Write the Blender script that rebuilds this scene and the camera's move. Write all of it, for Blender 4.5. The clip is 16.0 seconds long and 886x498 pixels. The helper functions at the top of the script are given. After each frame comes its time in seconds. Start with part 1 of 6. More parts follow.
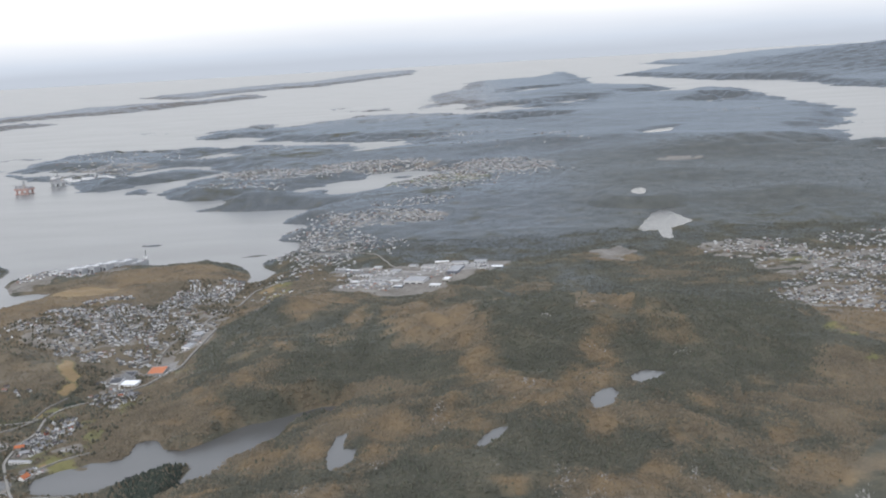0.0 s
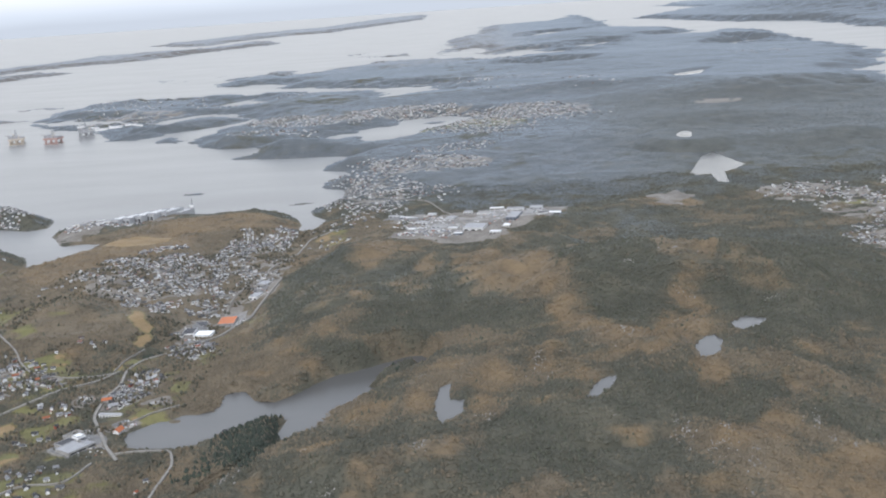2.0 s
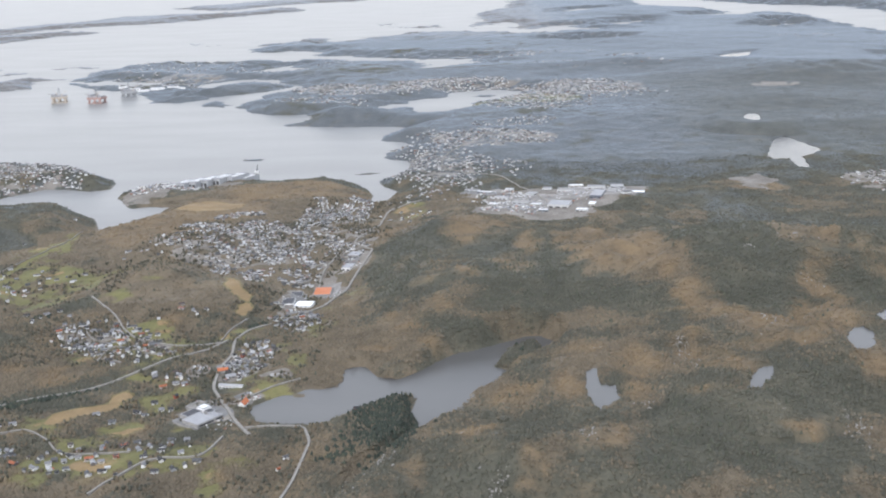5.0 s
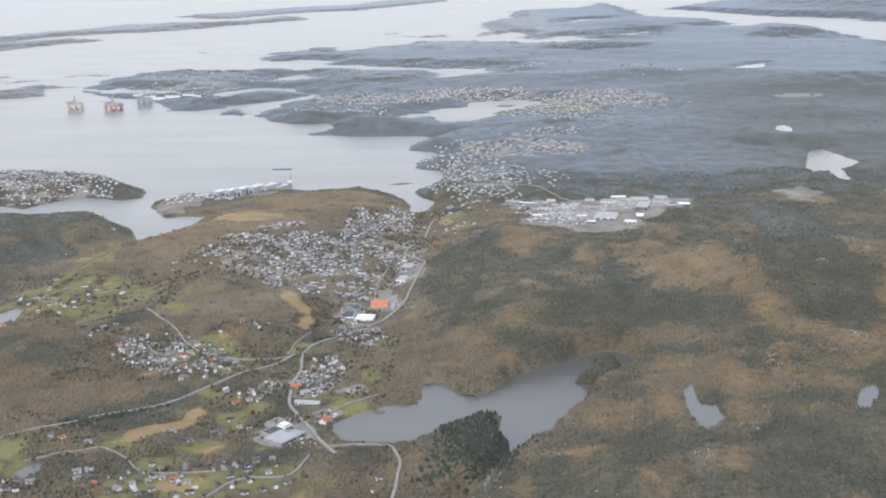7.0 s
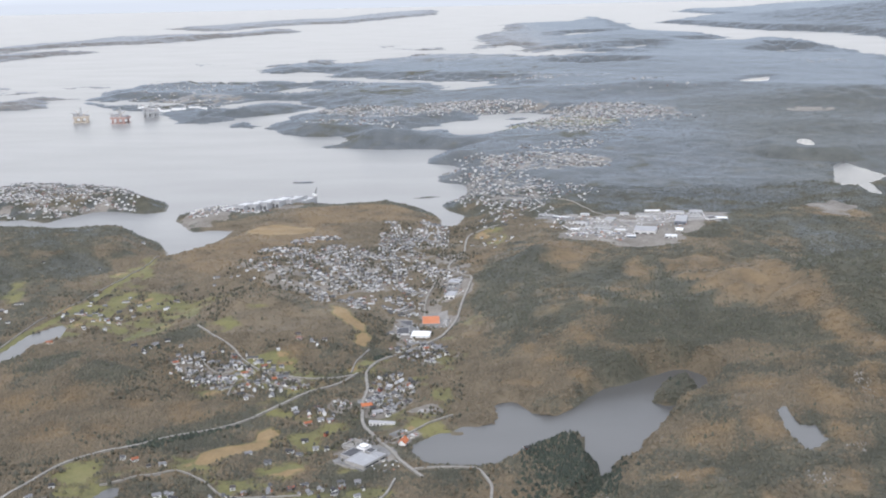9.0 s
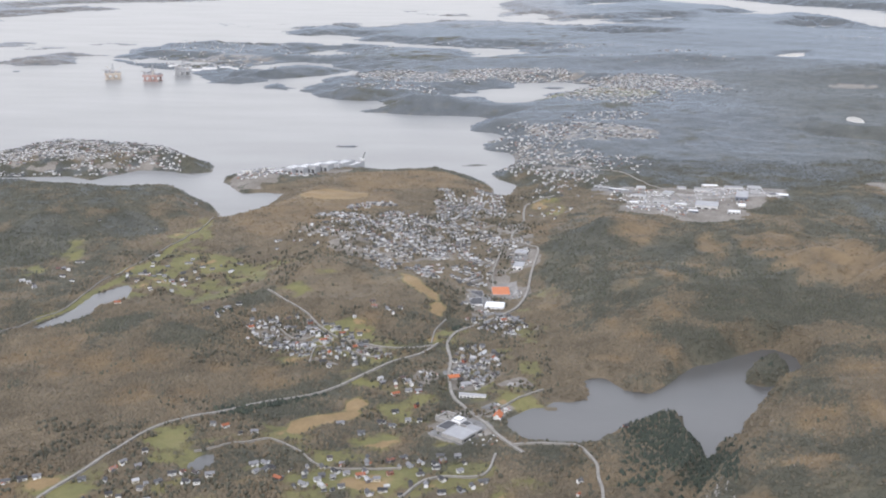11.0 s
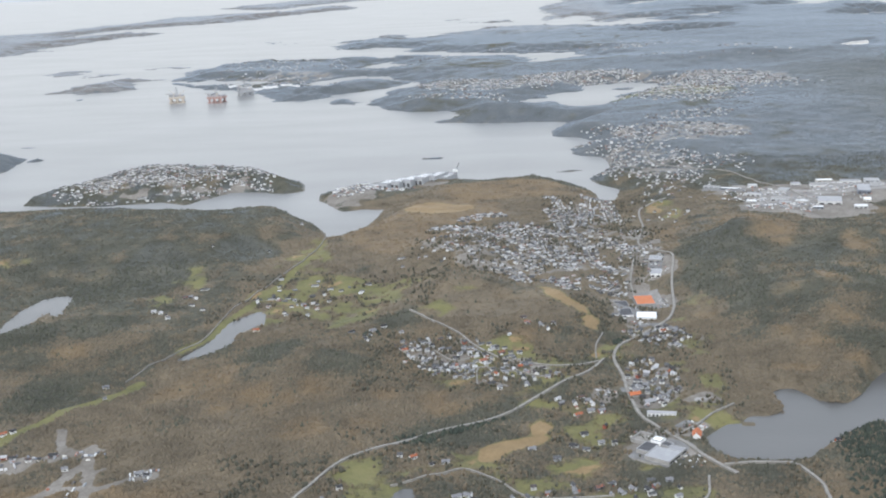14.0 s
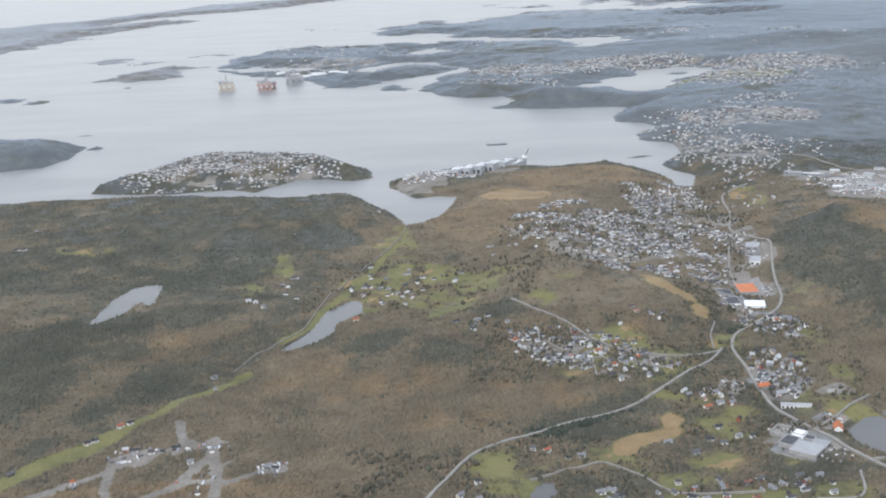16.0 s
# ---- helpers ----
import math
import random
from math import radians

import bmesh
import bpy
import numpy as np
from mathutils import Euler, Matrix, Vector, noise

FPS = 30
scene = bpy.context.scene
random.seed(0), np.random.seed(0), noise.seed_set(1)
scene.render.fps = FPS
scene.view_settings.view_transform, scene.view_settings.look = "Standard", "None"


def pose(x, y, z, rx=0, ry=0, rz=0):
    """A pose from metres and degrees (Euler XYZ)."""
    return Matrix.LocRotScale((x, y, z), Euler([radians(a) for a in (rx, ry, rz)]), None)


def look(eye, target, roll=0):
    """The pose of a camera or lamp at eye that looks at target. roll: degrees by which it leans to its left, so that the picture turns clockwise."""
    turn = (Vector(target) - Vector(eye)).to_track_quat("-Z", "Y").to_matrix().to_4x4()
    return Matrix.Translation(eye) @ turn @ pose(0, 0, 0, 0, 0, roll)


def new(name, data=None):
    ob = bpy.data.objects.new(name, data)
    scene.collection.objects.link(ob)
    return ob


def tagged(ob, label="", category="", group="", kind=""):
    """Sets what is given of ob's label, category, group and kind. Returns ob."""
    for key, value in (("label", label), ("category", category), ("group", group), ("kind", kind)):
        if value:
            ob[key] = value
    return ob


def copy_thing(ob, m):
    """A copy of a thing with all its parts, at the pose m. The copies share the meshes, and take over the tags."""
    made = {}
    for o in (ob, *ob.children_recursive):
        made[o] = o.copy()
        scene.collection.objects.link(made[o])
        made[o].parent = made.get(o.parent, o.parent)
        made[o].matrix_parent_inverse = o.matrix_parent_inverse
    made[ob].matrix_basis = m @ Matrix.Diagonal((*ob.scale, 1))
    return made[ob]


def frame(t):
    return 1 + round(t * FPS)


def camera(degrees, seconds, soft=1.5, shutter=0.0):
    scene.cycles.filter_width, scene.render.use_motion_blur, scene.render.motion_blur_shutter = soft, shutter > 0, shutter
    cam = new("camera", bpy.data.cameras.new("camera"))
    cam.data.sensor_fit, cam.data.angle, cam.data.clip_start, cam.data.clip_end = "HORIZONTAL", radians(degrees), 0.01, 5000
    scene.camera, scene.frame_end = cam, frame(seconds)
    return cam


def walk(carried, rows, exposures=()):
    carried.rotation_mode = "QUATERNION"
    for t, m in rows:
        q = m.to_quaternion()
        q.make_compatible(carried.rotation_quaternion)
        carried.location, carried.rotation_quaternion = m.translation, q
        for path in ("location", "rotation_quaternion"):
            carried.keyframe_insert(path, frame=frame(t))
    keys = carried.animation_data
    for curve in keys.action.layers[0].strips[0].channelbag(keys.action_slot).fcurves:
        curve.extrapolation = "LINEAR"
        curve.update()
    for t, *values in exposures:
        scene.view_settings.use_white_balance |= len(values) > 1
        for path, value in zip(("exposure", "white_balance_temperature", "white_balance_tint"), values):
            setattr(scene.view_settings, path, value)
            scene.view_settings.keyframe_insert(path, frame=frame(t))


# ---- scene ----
cam = camera(44.0, 16.0, soft=2.0)
PATH = [
    (0, (-1.484, 1.748, 87.975), (-1.563, 3.713, 87.611), -3.2),
    (0.5, (-6.358, 2.996, 88.057), (-6.435, 4.951, 87.641), -3.1),
    (1, (-10.845, 4.336, 88.041), (-10.935, 6.286, 87.607), -3.4),
    (1.5, (-15.45, 5.615, 87.946), (-15.542, 7.562, 87.5), -3.7),
    (2, (-19.888, 7.099, 87.78), (-19.986, 9.043, 87.322), -3.8),
    (2.5, (-24.467, 8.573, 87.589), (-24.585, 10.514, 87.122), -3.3),
    (3, (-28.764, 10.207, 87.353), (-28.883, 12.147, 86.88), -1.8),
    (3.5, (-33.654, 11.347, 87.359), (-33.77, 13.285, 86.878), -2.4),
    (4, (-37.766, 12.344, 87.38), (-37.882, 14.28, 86.892), -2.4),
    (6.3, (-58.076, 17.52, 87.202), (-58.18, 19.449, 86.685), -0.9),
    (6.5, (-59.766, 18.016, 87.327), (-59.867, 19.945, 86.81), -1.2),
    (7, (-64.138, 19.387, 87.049), (-64.237, 21.325, 86.562), -1.4),
    (7.5, (-68.602, 20.613, 87.067), (-68.696, 22.555, 86.599), -1.3),
    (8, (-72.68, 21.695, 86.876), (-72.769, 23.64, 86.418), -1.6),
    (8.5, (-77.273, 22.661, 86.838), (-77.35, 24.606, 86.379), -1.4),
    (10.8, (-97.472, 28.215, 86.114), (-97.55, 30.146, 85.598), -0.4),
    (11, (-98.861, 28.526, 85.949), (-98.943, 30.455, 85.427), 0.4),
    (11.5, (-103.308, 29.613, 85.966), (-103.396, 31.54, 85.436), -0.5),
    (12, (-107.345, 30.564, 86.256), (-107.473, 32.488, 85.725), -0.7),
    (12.5, (-111.689, 32.161, 85.786), (-111.818, 34.083, 85.25), -0.8),
    (13, (-115.881, 33.618, 85.696), (-116.014, 35.54, 85.161), -0.8),
    (13.5, (-120.269, 35.812, 85.284), (-120.408, 37.74, 84.771), -1.4),
    (14, (-124.298, 36.811, 85.126), (-124.446, 38.741, 84.62), -2.8),
    (14.5, (-128.823, 37.172, 85.354), (-128.981, 39.101, 84.852), -1.6),
    (15, (-133.054, 38.467, 85.221), (-133.227, 40.394, 84.715), -2.7),
    (15.5, (-137.407, 39.09, 85.427), (-137.587, 41.017, 84.923), -3.0),
    (16, (-141.883, 40.055, 85.035), (-142.078, 41.975, 84.508), -3.3),
]
walk(cam, [(t, look(eye, target, roll)) for t, eye, target, roll in PATH], exposures=[(0.0, 0.45, 6380, 11), (2.0, 0.62, 6280, 11), (4.0, 0.82, 6280, 12), (8.0, 0.83, 6320, 12), (11.0, 0.82, 6430, 14), (13.5, 0.79, 6280, 9), (16.0, 0.76, 6200, 10)])

# The place stands at about a ninth of its true size (a house is 1.2 long, the eye 87 high for some 800 m),
# so that its farthest shores still lie within the reach of the lens.

# ---- world and light ----
SUN_ELEV, SUN_TURN = 38.0, 200.0
world = bpy.data.worlds.new("overcast_sky")
scene.world = world
world.use_nodes = True
wn = world.node_tree
wn.nodes.clear()


def wnode(kind, **inputs):
    n = wn.nodes.new(kind)
    for k, v in inputs.items():
        n.inputs[k].default_value = v
    return n


w_out = wnode("ShaderNodeOutputWorld")
w_bg = wnode("ShaderNodeBackground", Strength=1.0)
w_sky = wnode("ShaderNodeTexSky")
w_sky.sky_type = "NISHITA"
w_sky.sun_disc = False
w_sky.sun_elevation, w_sky.sun_rotation = radians(SUN_ELEV), radians(SUN_TURN)
w_sky.air_density, w_sky.dust_density, w_sky.ozone_density = 1.0, 4.0, 1.0
w_dim = wnode("ShaderNodeVectorMath")
w_dim.operation = "SCALE"
w_dim.inputs["Scale"].default_value = 0.06
wn.links.new(w_sky.outputs[0], w_dim.inputs[0])
w_co = wnode("ShaderNodeTexCoord")
w_sep = wnode("ShaderNodeSeparateXYZ")
wn.links.new(w_co.outputs["Generated"], w_sep.inputs[0])
w_cloud = wnode("ShaderNodeTexNoise", Scale=3.0, Detail=5.0, Roughness=0.55)
w_map = wnode("ShaderNodeMapping", Scale=(1.0, 1.0, 9.0))
wn.links.new(w_co.outputs["Generated"], w_map.inputs[0])
wn.links.new(w_map.outputs[0], w_cloud.inputs["Vector"])
w_add = wnode("ShaderNodeMath")
w_add.operation = "MULTIPLY_ADD"
wn.links.new(w_cloud.outputs["Fac"], w_add.inputs[0])
w_add.inputs[1].default_value = 0.02
wn.links.new(w_sep.outputs["Z"], w_add.inputs[2])
# the cloud layer: grey-blue murk at the horizon, bright above it, duller overhead
w_ramp = wnode("ShaderNodeValToRGB")
wn.links.new(w_add.outputs[0], w_ramp.inputs[0])
els = w_ramp.color_ramp.elements
els[0].position, els[0].color = 0.0, (0.46, 0.50, 0.56, 1)
els[1].position, els[1].color = 1.0, (0.60, 0.67, 0.78, 1)
for p, c in ((0.012, (0.55, 0.60, 0.67, 1)), (0.032, (0.76, 0.78, 0.81, 1)), (0.055, (1.07, 1.05, 1.02, 1)), (0.10, (1.17, 1.15, 1.09, 1)), (0.3, (0.86, 0.92, 1.0, 1))):
    e = els.new(p)
    e.color = c
w_mix = wnode("ShaderNodeMix")
w_mix.data_type = "RGBA"
w_mix.inputs[0].default_value = 0.9
wn.links.new(w_dim.outputs[0], w_mix.inputs[6])
wn.links.new(w_ramp.outputs[0], w_mix.inputs[7])
wn.links.new(w_mix.outputs[2], w_bg.inputs["Color"])
wn.links.new(w_bg.outputs[0], w_out.inputs["Surface"])

sun_data = bpy.data.lights.new("sun", "SUN")
sun_data.energy, sun_data.angle, sun_data.color = 0.9, radians(14), (1.0, 0.96, 0.9)
sun = new("sun", sun_data)
sun.matrix_world = pose(0, 0, 900, 90 - SUN_ELEV, 0, 180 - SUN_TURN)


# ---- materials ----
def material(name, colours, scale=1.0, rough=0.8, metal=0.0, bump=0.0, per=None, stops=None, fine=6.0, sheen=0.0, ior=1.45, spec=0.3):
    """Colours blended by noise of two sizes, or drawn at random per island ('island') or per object ('object')."""
    m = bpy.data.materials.new(name)
    m.use_nodes = True
    t = m.node_tree
    b = t.nodes["Principled BSDF"]
    b.inputs["Roughness"].default_value = rough
    b.inputs["Metallic"].default_value = metal
    b.inputs["IOR"].default_value = ior
    b.inputs["Specular IOR Level"].default_value = spec
    if sheen:
        b.inputs["Sheen Weight"].default_value = sheen
        b.inputs["Sheen Roughness"].default_value = 0.35
        b.inputs["Sheen Tint"].default_value = (0.72, 0.82, 1.0, 1)
    co = t.nodes.new("ShaderNodeTexCoord")
    n1 = t.nodes.new("ShaderNodeTexNoise")
    n1.inputs["Scale"].default_value = scale
    n1.inputs["Detail"].default_value = 6.0
    n1.inputs["Roughness"].default_value = 0.62
    t.links.new(co.outputs["Object"], n1.inputs["Vector"])
    n2 = t.nodes.new("ShaderNodeTexNoise")
    n2.inputs["Scale"].default_value = scale * fine
    n2.inputs["Detail"].default_value = 4.0
    t.links.new(co.outputs["Object"], n2.inputs["Vector"])
    mixn = t.nodes.new("ShaderNodeMath")
    mixn.operation = "MULTIPLY_ADD"
    mixn.inputs[1].default_value = 0.35
    t.links.new(n2.outputs["Fac"], mixn.inputs[0])
    half = t.nodes.new("ShaderNodeMath")
    half.operation = "MULTIPLY_ADD"
    half.inputs[1].default_value = 0.9
    half.inputs[2].default_value = -0.12
    t.links.new(n1.outputs["Fac"], half.inputs[0])
    t.links.new(half.outputs[0], mixn.inputs[2])
    fac = mixn.outputs[0]
    if per:
        if per == "woods":
            wide = t.nodes.new("ShaderNodeMath")
            wide.operation = "MULTIPLY"
            wide.inputs[1].default_value = 0.45
            t.links.new(t.nodes.new("ShaderNodeNewGeometry").outputs["Random Per Island"], wide.inputs[0])
            rnd = wide.outputs[0]
        elif per == "island":
            rnd = t.nodes.new("ShaderNodeNewGeometry").outputs["Random Per Island"]
        else:
            rnd = t.nodes.new("ShaderNodeObjectInfo").outputs["Random"]
        add = t.nodes.new("ShaderNodeMath")
        add.operation = "MULTIPLY_ADD"
        add.inputs[1].default_value = {"object": 0.12, "island": 0.3, "woods": 1.3}[per]
        t.links.new(fac, add.inputs[0])
        t.links.new(rnd, add.inputs[2])
        sub = t.nodes.new("ShaderNodeMath")
        sub.operation = "SUBTRACT"
        sub.inputs[1].default_value = {"object": 0.06, "island": 0.15, "woods": 0.36}[per]
        t.links.new(add.outputs[0], sub.inputs[0])
        fac = sub.outputs[0]
    r = t.nodes.new("ShaderNodeValToRGB")
    e = r.color_ramp.elements
    lo, hi = (0.0, 1.0) if per else (0.28, 0.72)
    where = stops or [lo + (hi - lo) * i / max(1, len(colours) - 1) for i in range(len(colours))]
    e[0].position, e[0].color = where[0], (*colours[0], 1)
    e[1].position, e[1].color = where[-1], (*colours[-1], 1)
    for p, c in zip(where[1:-1], colours[1:-1]):
        k = e.new(p)
        k.color = (*c, 1)
    if per and stops:
        r.color_ramp.interpolation = "CONSTANT"
    t.links.new(fac, r.inputs[0])
    t.links.new(r.outputs[0], b.inputs["Base Color"])
    if bump:
        bn = t.nodes.new("ShaderNodeBump")
        bn.inputs["Strength"].default_value = bump
        bn.inputs["Distance"].default_value = 0.3 / scale
        t.links.new(mixn.outputs[0], bn.inputs["Height"])
        t.links.new(bn.outputs[0], b.inputs["Normal"])
    return m


def ground_material(name, crowns=False):
    """Woodland, heath, grass, bare ground and rock, by the land cover held in 'cover' and a second attribute of
    evergreens and painted haze.
    """
    m = bpy.data.materials.new(name)
    m.use_nodes = True
    t = m.node_tree
    b = t.nodes["Principled BSDF"]
    b.inputs["Roughness"].default_value = 0.9
    b.inputs["Specular IOR Level"].default_value = 0.15
    # the sheen is tinted blue to stand in for distance haze
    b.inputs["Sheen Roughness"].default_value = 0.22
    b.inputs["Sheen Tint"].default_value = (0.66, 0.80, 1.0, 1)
    co = t.nodes.new("ShaderNodeTexCoord")

    def noise_of(scale, detail=6.0, rough=0.6):
        n = t.nodes.new("ShaderNodeTexNoise")
        n.inputs["Scale"].default_value, n.inputs["Detail"].default_value, n.inputs["Roughness"].default_value = scale, detail, rough
        t.links.new(co.outputs["Object"], n.inputs["Vector"])
        return n.outputs["Fac"]

    def maths(op, a, bb, c=None):
        n = t.nodes.new("ShaderNodeMath")
        n.operation = op
        for i, v in enumerate((a, bb, c)):
            if v is None:
                continue
            if isinstance(v, (int, float)):
                n.inputs[i].default_value = v
            else:
                t.links.new(v, n.inputs[i])
        return n.outputs[0]

    def ramp(f, *stops):
        r = t.nodes.new("ShaderNodeValToRGB")
        e = r.color_ramp.elements
        e[0].position, e[0].color = stops[0][0], (*stops[0][1], 1)
        e[1].position, e[1].color = stops[-1][0], (*stops[-1][1], 1)
        for p, c in stops[1:-1]:
            k = e.new(p)
            k.color = (*c, 1)
        t.links.new(f, r.inputs[0])
        return r.outputs[0]

    def blend(f, a, bb):
        n = t.nodes.new("ShaderNodeMix")
        n.data_type = "RGBA"
        t.links.new(f, n.inputs[0])
        t.links.new(a, n.inputs[6])
        t.links.new(bb, n.inputs[7])
        return n.outputs[2]

    fine, mid, broad = noise_of(1.3, 8, 0.7), noise_of(0.11, 8, 0.66), noise_of(0.02, 5, 0.55)
    grain = maths("MULTIPLY_ADD", fine, 0.4, maths("MULTIPLY", mid, 0.7))
    wood = ramp(grain, (0.36, (0.095, 0.080, 0.059)), (0.50, (0.140, 0.116, 0.084)), (0.62, (0.174, 0.142, 0.101)), (0.76, (0.226, 0.183, 0.128)))
    dark = ramp(grain, (0.36, (0.063, 0.064, 0.051)), (0.56, (0.093, 0.091, 0.071)), (0.76, (0.135, 0.127, 0.098)))
    heath = ramp(grain, (0.34, (0.106, 0.089, 0.064)), (0.50, (0.165, 0.125, 0.082)), (0.66, (0.209, 0.155, 0.096)), (0.8, (0.242, 0.196, 0.129)))
    grass = ramp(grain, (0.34, (0.084, 0.084, 0.044)), (0.48, (0.140, 0.136, 0.064)), (0.60, (0.180, 0.168, 0.076)), (0.76, (0.228, 0.192, 0.100)))
    ochre = ramp(grain, (0.36, (0.180, 0.128, 0.070)), (0.55, (0.254, 0.181, 0.099)), (0.75, (0.324, 0.234, 0.132)))
    bare = ramp(grain, (0.36, (0.115, 0.102, 0.088)), (0.52, (0.195, 0.175, 0.152)), (0.66, (0.275, 0.252, 0.226)), (0.8, (0.38, 0.36, 0.34)))
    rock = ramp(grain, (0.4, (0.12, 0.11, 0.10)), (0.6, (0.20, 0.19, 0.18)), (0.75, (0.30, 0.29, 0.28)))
    gr = t.nodes.new("ShaderNodeAttribute")
    gr.attribute_name = "evergreen_haze"
    green = t.nodes.new("ShaderNodeMapRange")
    green.interpolation_type = "SMOOTHSTEP"
    green.inputs[1].default_value, green.inputs[2].default_value = 0.25, 0.75
    t.links.new(maths("MULTIPLY_ADD", maths("SUBTRACT", maths("MULTIPLY_ADD", broad, 0.6, maths("MULTIPLY", mid, 0.4)), 0.5), 1.5, gr.outputs["Fac"]), green.inputs[0])
    wood = blend(green.outputs[0], wood, dark)
    # blue-grey tone of far woods: distance haze put into their base colour
    hazed_wood = ramp(grain, (0.36, (0.090, 0.100, 0.106)), (0.56, (0.118, 0.127, 0.134)), (0.76, (0.157, 0.165, 0.169)))
    # above 1 the attribute gives the share of painted haze
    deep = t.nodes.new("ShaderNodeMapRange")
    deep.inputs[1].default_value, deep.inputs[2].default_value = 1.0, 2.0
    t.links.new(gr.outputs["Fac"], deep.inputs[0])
    wood = blend(deep.outputs[0], wood, hazed_wood)
    # soft bluish sheen imitates haze, strong on far woods, hardly any on near ones
    t.links.new(maths("MULTIPLY_ADD", deep.outputs[0], HAZE_SHEEN - 0.08, 0.08), b.inputs["Sheen Weight"])
    at = t.nodes.new("ShaderNodeAttribute")
    at.attribute_name = "cover"
    sp = t.nodes.new("ShaderNodeSeparateColor")
    t.links.new(at.outputs["Color"], sp.inputs[0])

    def edge(channel, soft=0.5, jit=0.7):
        j = maths("MULTIPLY_ADD", maths("SUBTRACT", grain, 0.55), jit, channel)
        n = t.nodes.new("ShaderNodeMapRange")
        n.interpolation_type = "SMOOTHSTEP"
        n.inputs[1].default_value, n.inputs[2].default_value = 0.5 - soft / 2, 0.5 + soft / 2
        t.links.new(j, n.inputs[0])
        return n.outputs[0]

    col = blend(edge(sp.outputs[0], 1.0, 1.2), wood, heath)
    col = blend(edge(sp.outputs[1], 0.75, 1.0), col, grass)
    col = blend(edge(maths("MULTIPLY", sp.outputs[0], sp.outputs[1]), 0.2, 0.5), col, ochre)
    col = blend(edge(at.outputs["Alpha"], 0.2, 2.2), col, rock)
    col = blend(edge(sp.outputs[2], 0.3, 1.0), col, bare)
    if crowns:
        tone = maths("MULTIPLY_ADD", t.nodes.new("ShaderNodeNewGeometry").outputs["Random Per Island"], 0.22, 0.89)
        vm = t.nodes.new("ShaderNodeVectorMath")
        vm.operation = "SCALE"
        t.links.new(col, vm.inputs[0])
        t.links.new(tone, vm.inputs["Scale"])
        col = vm.outputs[0]
    t.links.new(col, b.inputs["Base Color"])
    bn = t.nodes.new("ShaderNodeBump")
    bn.inputs["Strength"].default_value, bn.inputs["Distance"].default_value = 0.6, 0.6
    t.links.new(grain, bn.inputs["Height"])
    t.links.new(bn.outputs[0], b.inputs["Normal"])
    return m


def water_material(name, deep, rough, ripple):
    m = bpy.data.materials.new(name)
    m.use_nodes = True
    t = m.node_tree
    b = t.nodes["Principled BSDF"]
    b.inputs["Roughness"].default_value, b.inputs["IOR"].default_value, b.inputs["Specular IOR Level"].default_value = rough, 1.33, 0.5
    co = t.nodes.new("ShaderNodeTexCoord")
    mp = t.nodes.new("ShaderNodeMapping")
    mp.inputs["Rotation"].default_value = (0, 0, 0.5)
    mp.inputs["Scale"].default_value = (0.35, 1.0, 1.0)
    t.links.new(co.outputs["Object"], mp.inputs[0])
    n = t.nodes.new("ShaderNodeTexNoise")
    n.inputs["Scale"].default_value, n.inputs["Detail"].default_value = 0.03, 8.0
    t.links.new(mp.outputs[0], n.inputs["Vector"])
    r = t.nodes.new("ShaderNodeValToRGB")
    r.color_ramp.elements[0].position, r.color_ramp.elements[0].color = 0.3, (*[c * 0.85 for c in deep], 1)
    r.color_ramp.elements[1].position, r.color_ramp.elements[1].color = 0.7, (*[c * 1.15 for c in deep], 1)
    t.links.new(n.outputs["Fac"], r.inputs[0])
    t.links.new(r.outputs[0], b.inputs["Base Color"])
    w = t.nodes.new("ShaderNodeTexNoise")
    w.inputs["Scale"].default_value, w.inputs["Detail"].default_value = ripple, 5.0
    t.links.new(mp.outputs[0], w.inputs["Vector"])
    bn = t.nodes.new("ShaderNodeBump")
    bn.inputs["Strength"].default_value, bn.inputs["Distance"].default_value = 0.25, 0.15
    t.links.new(w.outputs["Fac"], bn.inputs["Height"])
    t.links.new(bn.outputs[0], b.inputs["Normal"])
    return m


# strength of the sheen that imitates haze on far woods
HAZE_SHEEN = 0.42
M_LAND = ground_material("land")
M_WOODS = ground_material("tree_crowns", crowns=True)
M_SEA = water_material("sea_water", (0.206, 0.205, 0.203), 0.32, 1.2)
M_LAKE = water_material("lake_water", (0.108, 0.105, 0.102), 0.22, 2.0)
M_ROAD = material("asphalt", [(0.20, 0.186, 0.168), (0.26, 0.244, 0.222), (0.32, 0.304, 0.28)], 0.8, 0.9)
M_YARD = material("worn_asphalt", [(0.13, 0.128, 0.126), (0.19, 0.186, 0.182), (0.25, 0.245, 0.24)], 0.5, 0.9)
M_PALE_YARD = material("pale_gravel", [(0.16, 0.15, 0.14), (0.25, 0.236, 0.222), (0.40, 0.385, 0.37)], 0.16, 0.9, fine=9.0)
M_WALL = material("painted_timber", [(0.62, 0.62, 0.61), (0.74, 0.74, 0.73), (0.58, 0.53, 0.43), (0.28, 0.10, 0.07), (0.68, 0.68, 0.67), (0.14, 0.13, 0.13), (0.34, 0.35, 0.36)], 2.0, 0.6, per="object", stops=[0.0, 0.3, 0.52, 0.60, 0.66, 0.78, 0.90])
M_ROOF = material("roof_tiles", [(0.05, 0.05, 0.053), (0.10, 0.10, 0.105), (0.20, 0.20, 0.21), (0.30, 0.11, 0.06), (0.08, 0.07, 0.07), (0.40, 0.40, 0.41)], 2.0, 0.7, per="object", stops=[0.0, 0.25, 0.5, 0.8, 0.85, 0.93], bump=0.2)
